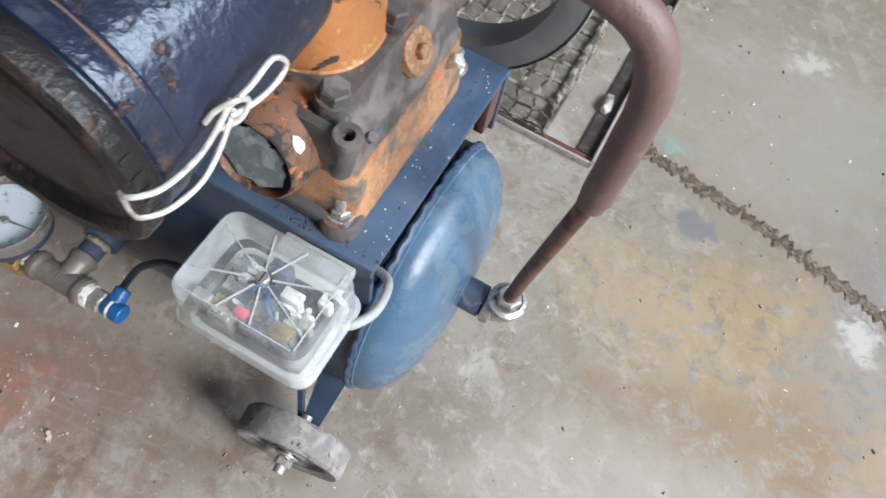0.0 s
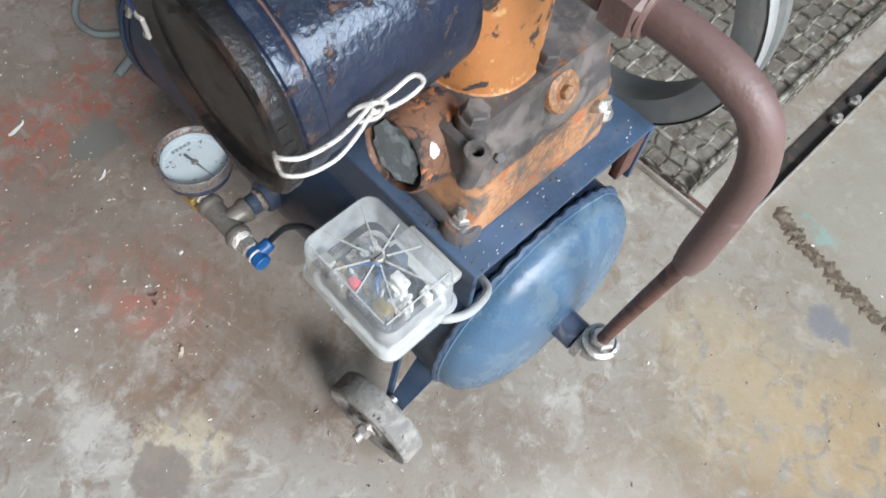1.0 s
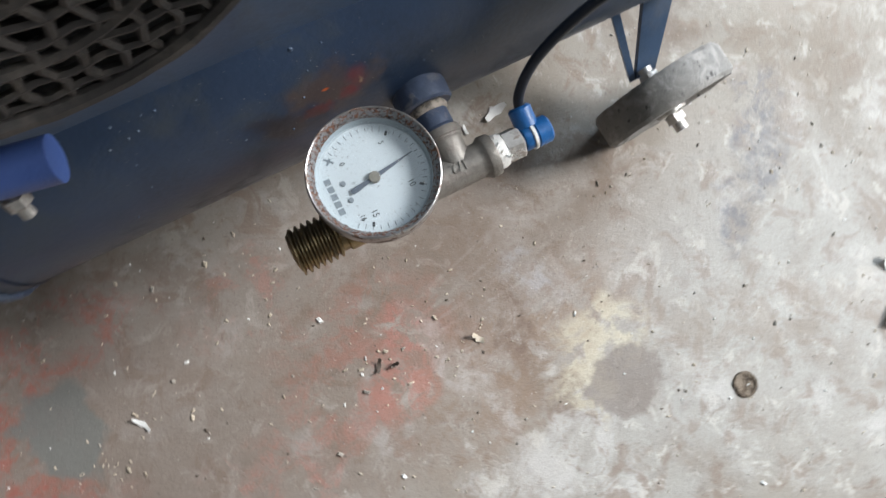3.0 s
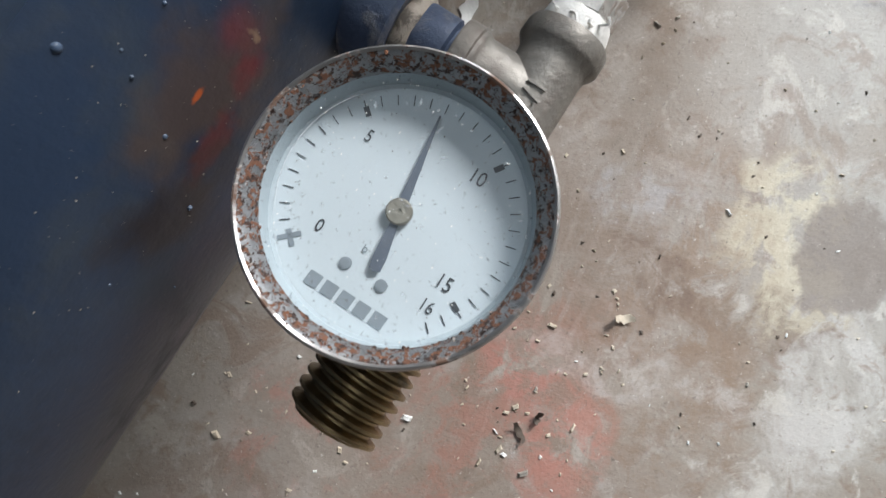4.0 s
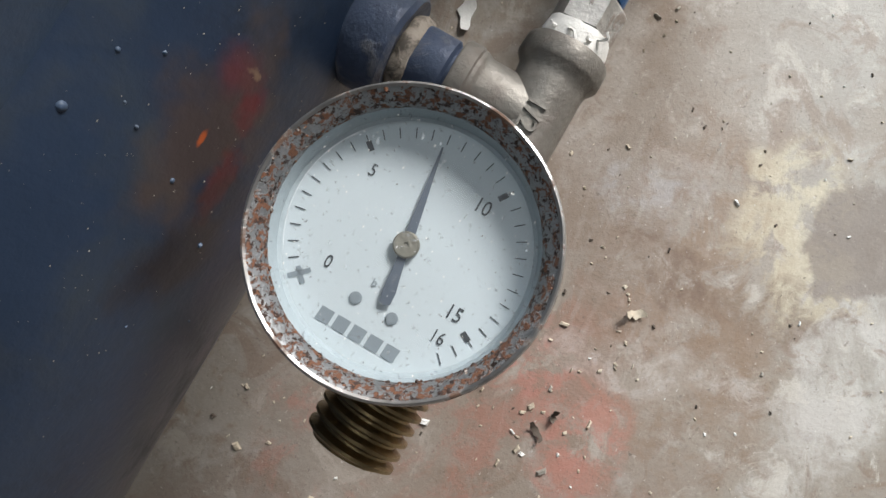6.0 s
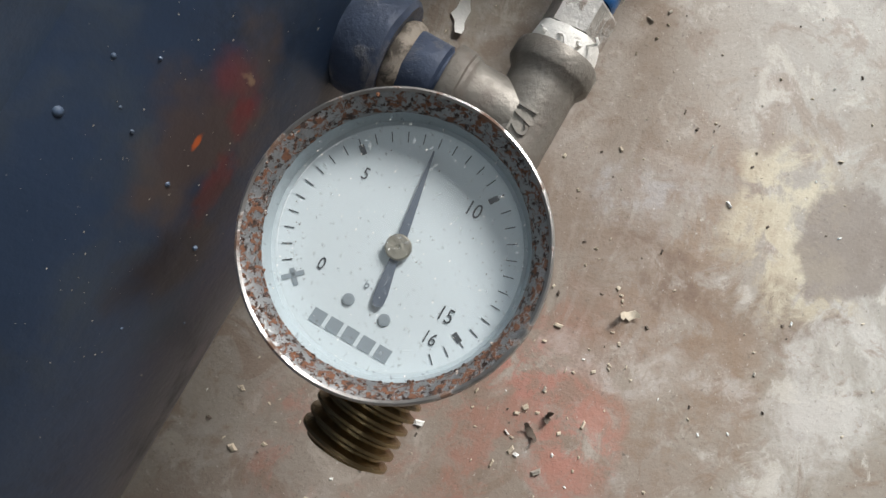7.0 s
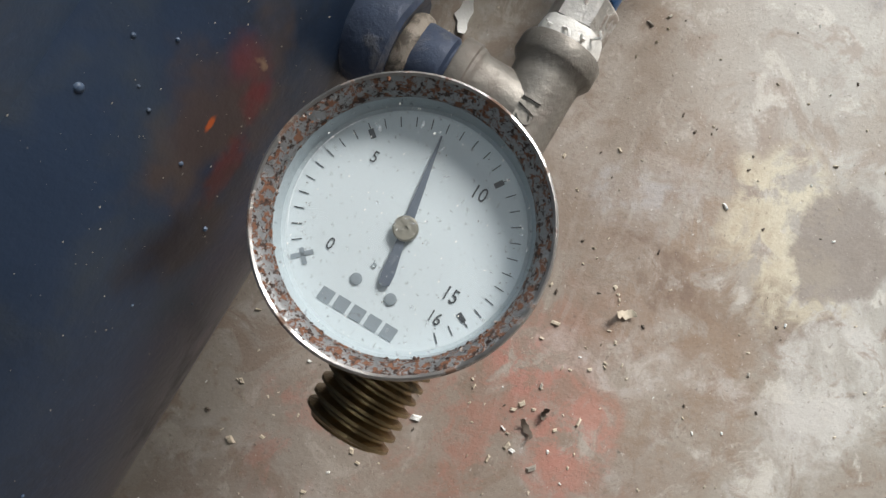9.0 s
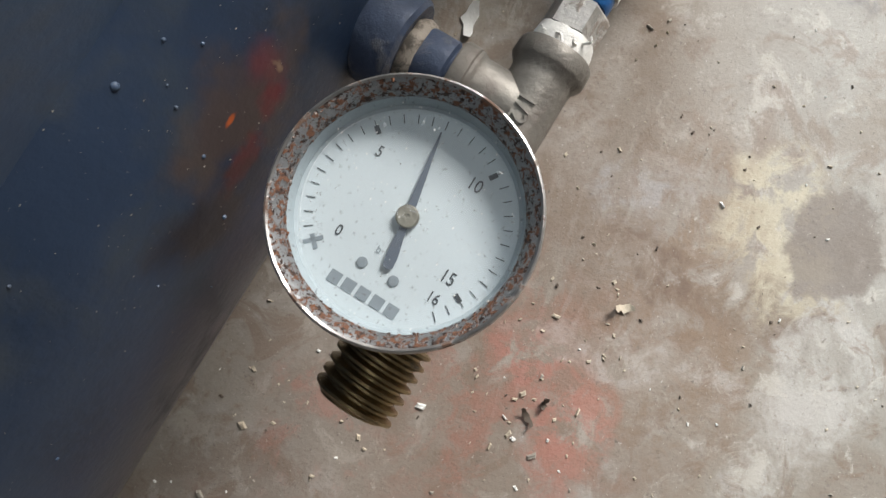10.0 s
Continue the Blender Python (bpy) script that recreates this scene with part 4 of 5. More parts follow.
# ---- flywheel ----
WHX, WHY, WHZ, WHR = -0.086, 0.375, 0.455, 0.136
flywheel = thing("flywheel", (WHX, WHY, WHZ - WHR), "grey cast flywheel pulley behind the pump", "flywheel")
rim = lathe([(WHR - 0.026, -0.004), (WHR - 0.004, -0.004), (WHR, -0.001), (WHR, 0.007), (WHR - 0.006, 0.013), (WHR, 0.019), (WHR, 0.027), (WHR - 0.004, 0.030), (WHR - 0.026, 0.030), (WHR - 0.028, 0.013), (WHR - 0.026, -0.004)],
            at(WHX, WHY, WHZ, ALONG_Y), 96)
part("rim", rim, GREY_WHEEL, flywheel)
br = lathe([(WHR - 0.0004, -0.0042), (WHR + 0.0006, -0.001), (WHR + 0.0006, 0.006), (WHR - 0.001, 0.008)], at(WHX, WHY, WHZ, ALONG_Y), 96)
part("bright_edge", br, BRIGHT_RIM, flywheel, "bright worn pulley edge")
part("hub", lathe([(0, -0.012), (0.028, -0.012), (0.03, -0.008), (0.03, 0.034), (0, 0.034)], at(WHX, WHY, WHZ, ALONG_Y), 40), GREY_WHEEL, flywheel)
for k in range(2):
    a = radians((-95, 165)[k])
    m = at(WHX, WHY + 0.013, WHZ, Matrix.Rotation(a, 4, "Y"))
    sp = bmesh.new()
    loft([[m @ Vector((r, sy * w, sz * t)) for sy, sz in ((-1, -1), (1, -1), (1, 1), (-1, 1))] for r, w, t in ((0.025, 0.007, 0.012), (0.115, 0.005, 0.009))], sp)
    part("spoke", sp, GREY_WHEEL, flywheel)

# ---- delivery pipe from the head to the tank's end ----
pipe = thing("delivery_pipe", (0.10, 0.24, 0.2), "bent brown delivery pipe from head to tank", "pipe")
part("sleeve", tube([(0.026, 0.202, 0.606), (0.048, 0.202, 0.606), (0.075, 0.203, 0.602), (0.098, 0.205, 0.588), (0.110, 0.208, 0.560), (0.113, 0.210, 0.525), (0.114, 0.2105, 0.462)], 0.0106, 20, 8, None, 0.04), PIPE, pipe, "thick brown rubber-like sleeve")
part("sleeve_end", tube([(0.114, 0.2105, 0.466), (0.1136, 0.211, 0.452)], 0.0095, 18, 1), PIPE, pipe)
part("lower_tube", tube([(0.1136, 0.211, 0.466), (0.107, 0.222, 0.38), (0.0995, 0.235, 0.28), (0.096, 0.240, 0.218)], 0.0066, 16, 4), PIPE_THIN, pipe, "thin rust-brown tube")
nut = hexagon(0.0185, 0.020, at(0.008, 0.202, 0.606, ALONG_X))
hexagon(0.0155, 0.022, at(-0.014, 0.202, 0.606, ALONG_X), nut)
part("head_nut", nut, PIPE, pipe, "brown painted hexagon union nut")
part("nut_face", lathe([(0.0100, 0), (0.0150, 0.0), (0.0140, 0.002), (0.0100, 0.002)], at(0.028, 0.202, 0.606, ALONG_X), 24), PIPE, pipe)
elb = tube([(0.082, 0.237, 0.198), (0.091, 0.239, 0.198), (0.096, 0.240, 0.203), (0.096, 0.240, 0.218)], 0.0145, 18, 5)
lathe([(0.0145, 0), (0.0185, 0.001), (0.0185, 0.009), (0.0145, 0.011)], at(0.096, 0.240, 0.210), 24, elb)
lathe([(0.0145, 0), (0.0185, 0.001), (0.0185, 0.009), (0.0145, 0.011)], at(0.078, 0.237, 0.198, ALONG_X), 24, elb)
part("elbow", roughen(elb, 0.0007, 80), ZINC, pipe, "dull zinc threaded elbow")
hexn = hexagon(0.0125, 0.009, at(0.096, 0.240, 0.221))
part("compression_nut", hexn, ZINC, pipe)
part("tank_socket", lathe([(0.0165, 0.045), (0.0165, 0.076), (0.0135, 0.077), (0.0135, 0.082), (0, 0.082)], at(0, TY, TZ, ALONG_X), 28), BLUE_METAL, compressor, "blue threaded tank socket")

# ---- gauge manifold: tee, nipple, outlet ----
GY, GZ = 0.0512, 0.213
LINE = at(0, GY, GZ, ALONG_X)
manifold = thing("pipe_tee", (-0.25, GY, GZ - 0.015), "half-inch metal pipe tee with taped joints", "pipe fitting")
tee = lathe([(0.0095, -0.283), (0.0134, -0.283), (0.0138, -0.282), (0.0138, -0.2775), (0.0134, -0.2762), (0.0116, -0.274), (0.0113, -0.271), (0.0113, -0.240), (0.0116, -0.2370), (0.0132, -0.2350), (0.0138, -0.2340), (0.0138, -0.2290), (0.0134, -0.2280), (0.0095, -0.2275)], LINE, 48)
lathe([(0.0113, 0.0), (0.0113, 0.0185), (0.0122, 0.020), (0.0126, 0.0205), (0.0126, 0.0215), (0.0132, 0.022), (0.0132, 0.0265), (0.0128, 0.0272), (0.0095, 0.0272)], at(-0.2525, GY, GZ, ALONG_Y), 36, tee)
tee_ob = part("tee", roughen(tee, 0.0003, 120), TEE_METAL, manifold, "grey-brown cast tee marked one half")
lettering("size_mark", "1/2", 0.0088, at(-0.2530, GY + 0.0005, GZ + 0.0117, Matrix.Rotation(radians(180), 4, "Z")), TEE_METAL, tee_ob, 0.0004)
part("branch_nipple", lathe([(0.0100, 0.026), (0.0098, 0.0285), (0.0112, 0.0295), (0.0112, 0.0395), (0.0104, 0.041), (0.0104, 0.046)], at(-0.2525, GY, GZ, ALONG_Y), 30), BLUE_METAL, manifold, "blue-grey nipple")
part("branch_tape", roughen(lathe([(0.0104, 0.0385), (0.0118, 0.0395), (0.0128, 0.0420), (0.0122, 0.0440), (0.0104, 0.046)], at(-0.2525, GY, GZ, ALONG_Y), 30), 0.0009, 160), TAPE_DIRTY, manifold)
part("tank_boss", roughen(lathe([(0.0105, 0.045), (0.0165, 0.044), (0.0180, 0.0455), (0.0182, 0.056), (0.0172, 0.0585), (0.0168, 0.0605), (0.0205, 0.0635), (0.0225, 0.068), (0.0235, 0.074), (0.022, 0.085)], at(-0.2525, GY, GZ, ALONG_Y), 36), 0.0006, 90), BLUE_METAL, compressor, "blue threaded boss welded to the tank")
for x in (-0.2865, -0.2245):
    part("thread_tape", roughen(lathe([(0.0092, -0.004), (0.0108, -0.0035), (0.0112, 0.0005), (0.0106, 0.0035), (0.0092, 0.004)], at(x, GY, GZ, ALONG_X), 30), 0.0008, 210), TAPE, manifold, "white thread tape with loose ends")
shreds = bmesh.new()
rng = random.Random(8)
for k in range(7):
    x = rng.choice((-0.2250, -0.2235, -0.288))
    a = rng.uniform(20, 160)
    p = Vector((x, GY + 0.0110 * math.cos(radians(a)), GZ + 0.0110 * math.sin(radians(a))))
    tube([p, p + Vector((rng.uniform(-.003, .003), rng.uniform(-.003, .003), 0.002)), p + Vector((rng.uniform(-.004, .004), rng.uniform(-.005, .005), rng.uniform(0, .003)))], 0.0005, 5, 3, shreds)
tagged(part("tape_shreds", shreds, TAPE, manifold), kind="stuff")
part("reducer", hexagon(0.0108, 0.0120, at(-0.2205, GY, GZ, ALONG_X @ Matrix.Rotation(radians(18), 4, "Z"))), ZINC, manifold)

# hose fitting
fitting = thing("hose_fitting", (-0.2, GY, GZ - 0.01), "blue plastic push-in fitting with black air hose", "hose fitting")
part("fitting_body", lathe([(0.0075, 0), (0.0082, 0.001), (0.0082, 0.008), (0.0078, 0.009), (0.0090, 0.0095), (0.0090, 0.0180), (0.0080, 0.019), (0, 0.019)], at(-0.2075, GY, GZ, ALONG_X), 28), BLUE_PLASTIC, fitting, "blue plastic body")
part("fitting_ring", lathe([(0.0082, 0.0055), (0.0092, 0.006), (0.0092, 0.0078), (0.0082, 0.0082)], at(-0.2075, GY, GZ, ALONG_X), 28), TAPE, fitting)
part("push_collar", lathe([(0.0045, 0), (0.0075, 0), (0.0075, 0.012), (0.006, 0.0135), (0.0045, 0.0135)], at(-0.2015, GY + 0.006, GZ + 0.002, Matrix.Rotation(radians(-75), 4, "X")), 24), BLUE_PLASTIC, fitting)
part("air_hose", tube([(-0.2015, GY + 0.010, GZ + 0.003), (-0.200, GY + 0.024, GZ + 0.013), (-0.186, GY + 0.035, GZ + 0.038), (-0.155, GY + 0.040, GZ + 0.070), (-0.118, GY + 0.036, GZ + 0.094), (-0.083, GY + 0.032, GZ + 0.110)], 0.0034, 12, 10), HOSE, fitting, "thin black curved air hose")
part("box_gland", lathe([(0.0045, 0), (0.0065, 0), (0.0065, 0.010), (0.0045, 0.011)], at(-0.094, GY + 0.033, GZ + 0.106, Matrix.Rotation(radians(75), 4, "Y")), 20), BLUE_PLASTIC, fitting)

# brass outlet with an open male thread
OY = 0.0490
OUT = at(0, OY, GZ, ALONG_X)
outlet = thing("brass_outlet", (-0.33, OY, GZ - 0.012), "tarnished brass outlet with coarse open thread", "pipe fitting")
th = []
pitch, x0, x1 = 0.0042, -0.3665, -0.3335
n = int((x1 - x0) / pitch)
prof = [(0, x0 + 0.001), (0.006, x0 + 0.001), (0.0085, x0), (0.0118, x0 + 0.0008)]
for k in range(n):
    b0 = x0 + 0.0015 + k * pitch
    prof += [(0.0120, b0), (0.0148, b0 + 0.0012), (0.0148, b0 + 0.0022), (0.0120, b0 + 0.0034)]
prof += [(0.0120, x1), (0.0135, x1 + 0.001), (0.0135, -0.321), (0.0115, -0.320), (0.0115, -0.291), (0.0095, -0.290), (0.0095, -0.281)]
tb = lathe(prof, OUT, 48)
for v in tb.verts:
    if x0 + 0.002 < v.co.x < x1 - 0.001:
        v.co.x += pitch * math.atan2(v.co.y - OY, v.co.z - GZ) / (2 * math.pi)
part("threaded_outlet", tb, BRASS, outlet, "coarse tarnished brass thread")
part("brass_body", roughen(box(-0.322, -0.290, OY - 0.013, OY + 0.013, GZ - 0.013, GZ + 0.012, 0.004, 2), 0.0004, 80), BRASS_BRIGHT, outlet)

# ---- pressure gauge ----
GX, GGY, GGZ, GR = -0.3050, 0.0622, 0.2655, 0.0371
FACE = at(GX, GGY, GGZ) @ Matrix.Rotation(radians(-3), 4, "X") @ Matrix.Rotation(radians(-90), 4, "Z")
gauge = thing("pressure_gauge", (GX, GGY - 0.006, GZ + 0.012), "round pressure gauge, white dial and rusty steel bezel", "pressure gauge")
part("case", lathe([(0, -0.030), (0.022, -0.030), (0.030, -0.027), (GR - 0.0025, -0.022), (GR - 0.0022, -0.0145), (0, -0.0145)], FACE, 64), GAUGE_CASE, gauge, "dark blue-black gauge case")
bz = lathe([(GR - 0.0012, 0.0020), (GR - 0.0022, 0.0012), (GR - 0.0040, -0.0014), (GR - 0.0047, -0.0030), (GR - 0.0049, -0.0042), (GR - 0.0046, -0.0046)], FACE, 200)
bezel = part("bezel", roughen(bz, 0.00016, 300), BEZEL, gauge, "steel bezel spotted with brown rust")
part("bezel_edge", roughen(lathe([(GR - 0.0015, -0.013), (GR - 0.0002, -0.012), (GR, -0.002), (GR - 0.0001, 0.0010), (GR - 0.0005, 0.0021), (GR - 0.0010, 0.0023), (GR - 0.0016, 0.0019)], FACE, 160), 0.00008, 200), BEZEL_EDGE, bezel, "bare bright bezel edge")
crust = bmesh.new()
rng = random.Random(31)
for k in range(560):
    a = radians(rng.gauss(190, 34) if k < 250 else rng.uniform(150, 345))
    q = rng.random() ** 0.7
    p = FACE @ Vector(((GR - 0.0014 - 0.0034 * q) * math.cos(a), (GR - 0.0014 - 0.0034 * q) * math.sin(a), 0.0019 - 0.0056 * q))
    r = rng.choice((0.0002, 0.0003, 0.0004, 0.0006))
    bmesh.ops.create_icosphere(crust, subdivisions=1, radius=r, matrix=Matrix.Translation(p) @ Matrix.Rotation(rng.uniform(0, 3), 4, "Z") @ Matrix.Diagonal((1, rng.uniform(0.6, 1.9), 0.7, 1)))
tagged(part("rust_crust", crust, RUST_CRUST, bezel, "flaking rust crumbs", smooth=0), kind="stuff")
part("dial_rim", lathe([(GR - 0.0062, -0.01135), (GR - 0.0052, -0.0110), (GR - 0.0047, -0.0046)], FACE, 96), DIAL_RIM, gauge, "grey-blue inner wall of the case")
dial = part("dial", lathe([(0, -0.0115), (GR - 0.0050, -0.0115)], FACE, 96), DIAL, gauge, "white dial with black scale to 16")
gl = part("glass", lathe([(0, -0.0034), (GR * 0.5, -0.0036), (GR - 0.0048, -0.0041)], FACE, 96), GAUGE_GLASS, gauge, "dusty scratched glass")
gl.visible_shadow = False
arc = [FACE @ Vector((0.0283 * math.cos(radians(a)), 0.0283 * math.sin(radians(a)), -0.0036)) for a in range(142, 214, 3)]
part("scratch", tube(arc, 0.00007, 4, 1), SCRATCH, gl)
specks = bmesh.new()
for k in range(150):
    a, q = rng.uniform(0, 2 * math.pi), 0.031 * math.sqrt(rng.random())
    bmesh.ops.create_icosphere(specks, subdivisions=1, radius=rng.choice((0.00007, 0.0001, 0.00014, 0.0002)), matrix=FACE @ at(q * math.cos(a), q * math.sin(a), -0.0035) @ Matrix.Diagonal((1, rng.uniform(0.7, 2.0), 0.6, 1)))
tagged(part("dust_specks", specks, PAPER, gl, smooth=0), kind="stuff")
motes = bmesh.new()
for k in range(60):
    a, q = rng.uniform(0, 2 * math.pi), 0.029 * math.sqrt(rng.random())
    bmesh.ops.create_icosphere(motes, subdivisions=1, radius=rng.choice((0.00007, 0.0001, 0.00016)), matrix=FACE @ at(q * math.cos(a), q * math.sin(a), -0.0114) @ Matrix.Diagonal((1, rng.uniform(0.7, 1.8), 0.5, 1)))
tagged(part("dial_motes", motes, CHIP_DARK, dial, smooth=0), kind="stuff")
INK, DS = -0.01135, 1.032


def dial_angle(v):
    return radians(224 - v * 16.75)


def bar(r0, r1, w, a, name, mat):
    c, s = math.cos(a), math.sin(a)
    o = [(c * r - s * k, s * r + c * k) for r, k in ((DS * r0, -w), (DS * r1, -w), (DS * r1, w), (DS * r0, w))]
    part(name, prism(o, 0.00008, FACE @ at(0, 0, INK)), mat, dial, smooth=0)


for k in range(33):
    v = k / 2
    big = k in (10, 20, 30)
    a = dial_angle(v)
    if k == 0:
        # paler ink puts the glass haze over this mark into its colour
        bar(0.0235, 0.0292, 0.0006, a, "hazed_zero_mark", LOGO_INK)
        bar(0.0262 - 0.0006, 0.0262 + 0.0006, 0.0022, a + 0.02, "hazed_zero_mark", LOGO_INK)
    elif k == 32:
        bar(0.0262, 0.0290, 0.00014, a, "tick", DIAL_INK)
    else:
        bar(0.0258, 0.0284, 0.00013, a, "tick", DIAL_INK)
        if big:
            bar(0.0243, 0.0268, 0.0007, a, "scale_mark", DIAL_INK)
for text, r, v, size in (("0", 0.0190, 0.15, 0.0046), ("5", 0.0197, 4.75, 0.0046), ("10", 0.0200, 10, 0.0054), ("15", 0.0196, 14.9, 0.0054), ("16", 0.0228, 15.85, 0.0046)):
    a = dial_angle(v)
    lettering("numeral", text, size, FACE @ at(DS * r * math.cos(a), DS * r * math.sin(a), INK + 0.0001) @ Matrix.Diagonal((0.82, 1, 1, 1)), DIAL_INK, dial, 0.00004)
lettering("unit_mark", "b", 0.003, FACE @ at(-0.0022, -0.0118, INK + 0.0001), LOGO_INK, dial, 0.00004)
for k in range(5):
    x = -0.0088 + k * 0.0046
    part("printed_block", prism([(x - 0.0019, -0.0264), (x + 0.0017, -0.0264), (x + 0.0019, -0.0228), (x - 0.0017, -0.0228)], 0.00008, FACE @ at(0, 0, INK)), LOGO_INK, dial, smooth=0)
for x in (-0.0044, 0.0058):
    part("dial_screw", lathe([(0.0016, 0), (0.0015, 0.0004), (0.0006, 0.0006), (0, 0.0004)], FACE @ at(x, -0.0172, INK), 20), LOGO_INK, dial)
na = dial_angle(7.42)
nd = FACE @ at(0, 0, INK + 0.0010) @ Matrix.Rotation(na, 4, "Z")
needle = part("needle", prism([(-0.0150, -0.0014), (-0.0120, -0.0017), (-0.004, -0.0011), (0.004, -0.0012), (0.0255, -0.00022), (0.0255, 0.00022), (0.004, 0.0012), (-0.004, 0.0011), (-0.0120, 0.0017), (-0.0150, 0.0014), (-0.0156, 0)], 0.0003, nd), NEEDLE, gauge, "dark slate pointer")
part("needle_hub", lathe([(0.0033, -0.0006), (0.0033, 0.0010), (0.0029, 0.0014), (0.0006, 0.0014), (0.0005, 0.0011), (0, 0.0011)], nd, 28), HUB, needle)
stem = lathe([(0.0075, -0.034), (0.0075, 0.0), (0.0, 0.0)], at(GX + 0.001, GGY - 0.006, GZ + 0.030, Matrix.Rotation(radians(-9), 4, "X")), 24)
hexagon(0.0105, 0.010, at(GX + 0.001, GGY - 0.009, GZ + 0.013, Matrix.Rotation(radians(-9), 4, "X")), stem)
part("stem", stem, BRASS_BRIGHT, gauge, "brass gauge stem with hexagon")

# ---- junction box ----
JX, JY = -0.0405, 0.0805
jbox = thing("junction_box", (JX, JY, 0.330), "clear plastic electrical junction box with milky base", "junction box")
secs = [[(JX + x, JY + y, z) for x, y in rounded(w, d, r)] for w, d, r, z in ((0.080, 0.058, 0.008, 0.330), (0.084, 0.060, 0.010, 0.333), (0.086, 0.062, 0.010, 0.347), (0.092, 0.068, 0.011, 0.348), (0.092, 0.068, 0.011, 0.352), (0.084, 0.060, 0.010, 0.352), (0.080, 0.056, 0.009, 0.337))]
part("base", loft(secs), FROST, jbox, "milky plastic base")
part("mounting_tab", box(JX - 0.03, JX + 0.03, JY + 0.026, PY0 + 0.0005, 0.331, 0.343, 0.002), FROST, jbox)
secs = [[(JX + x, JY + y, z) for x, y in rounded(w, d, r)] for w, d, r, z in ((0.105, 0.076, 0.012, 0.3525), (0.106, 0.077, 0.012, 0.358), (0.100, 0.073, 0.012, 0.361), (0.097, 0.070, 0.012, 0.399))]
wall_ob = part("lid_wall", loft(secs, cap0=False, cap1=False), MILKY, jbox, "milky translucent lid wall")
secs = [[(JX + x, JY + y, z) for x, y in rounded(w, d, r)] for w, d, r, z in ((0.097, 0.070, 0.012, 0.399), (0.095, 0.068, 0.012, 0.4030), (0.091, 0.064, 0.010, 0.405))]
lid = part("lid", loft(secs, cap0=False), CLEAR, jbox, "clear scratched lid with moulded ribs")
lid.visible_shadow = wall_ob.visible_shadow = False
for k in range(8):
    a = radians(45 * k + 20)
    c, s = math.cos(a), math.sin(a)
    L = min(0.041 / max(abs(c), 1e-3), 0.029 / max(abs(s), 1e-3))
    part("rib", prism([(c * 0.006 - s * 0.0005, s * 0.006 + c * 0.0005), (c * 0.006 + s * 0.0005, s * 0.006 - c * 0.0005), (c * L + s * 0.0005, s * L - c * 0.0005), (c * L - s * 0.0005, s * L + c * 0.0005)], 0.0014, at(JX, JY, 0.4043)), FROST, lid)
for (x, y, w, d) in ((0, -0.030, 0.080, 0.0008), (0.042, 0, 0.0008, 0.058)):
    part("moulded_edge", box(JX + x - w / 2, JX + x + w / 2, JY + y - d / 2, JY + y + d / 2, 0.4045, 0.4059), FROST, lid)
sc = lathe([(0.0042, 0.0), (0.0042, 0.0035), (0.0036, 0.0042), (0, 0.0042)], at(JX, JY, 0.404), 24)
screw = part("lid_screw", sc, ZINC, lid, "slotted steel screw")
# dark strip paints the shade of the screw's groove
part("slot", box(JX - 0.0004, JX + 0.0004, JY - 0.0038, JY + 0.0038, 0.4078, 0.4085), SHADE_BLACK, screw)
rng = random.Random(21)
part("tray", box(JX - 0.043, JX + 0.043, JY - 0.030, JY + 0.030, 0.344, 0.352, 0.002), HOSE, jbox)
for k in range(26):
    x, y = JX + rng.uniform(-0.037, 0.037), JY + rng.uniform(-0.025, 0.025)
    w = rng.uniform(0.003, 0.008)
    mat = (BLUE_METAL, FROST, BRASS_BRIGHT, HOSE, ZINC, TAPE, BLUE_METAL, ZINC)[k % 8]
    bm = box(x - w, x + w, y - w * 0.6, y + w * 0.6, 0.350, 0.350 + rng.uniform(0.010, 0.030), 0.0015, 2)
    lathe([(0, 0), (0.002, 0), (0.002, 0.003), (0, 0.003)], at(x, y, 0.374), 12, bm)
    part("terminal", bm, mat, jbox)
part("red_button", box(JX - 0.012, JX - 0.003, JY - 0.021, JY - 0.014, 0.370, 0.380, 0.0015, 2), RED_PLASTIC, jbox, "red plastic terminal")
for k in range(7):
    p = Vector((JX + rng.uniform(-0.03, 0.03), JY + rng.uniform(-0.02, 0.02), 0.358))
    q = Vector((JX + rng.uniform(-0.03, 0.03), JY + rng.uniform(-0.02, 0.02), 0.36))
    mid = (p + q) / 2 + Vector((rng.uniform(-.008, .008), rng.uniform(-.008, .008), 0.020))
    part("wire", tube([p, mid, q], 0.0013, 8, 8), (CABLE_GREY, HOSE, BLUE_PLASTIC, WHITE_PAINT)[k % 4], jbox)
part("box_cable", tube([(0.002, 0.094, 0.352), (0.013, 0.100, 0.356), (0.020, 0.116, 0.353), (0.018, 0.137, 0.346), (0.010, 0.150, 0.338), (-0.01, 0.155, 0.330)], 0.0036, 12, 8), CABLE_GREY, jbox, "grey cable looping behind the plate")

# ---- behind the compressor ----
frame_thing = thing("angle_iron_frame", (0.10, 0.9, 0.0), "dark angle-iron frame lying on the concrete", "metal frame")
part("front_bar", box(-0.55, 0.104, 0.602, 0.616, 0.0, 0.004), PIPE_THIN, frame_thing, "flat rusty brown bar")
part("front_edge", box(-0.55, 0.106, 0.598, 0.602, 0.0, 0.012, 0.0008), ANGLE_EDGE, frame_thing, "bare worn steel edge")
# near-black flat strip along the inside of the pale edge
part("side_bar", box(0.078, 0.104, 0.618, 1.30, 0.0, 0.004), ANGLE, frame_thing)
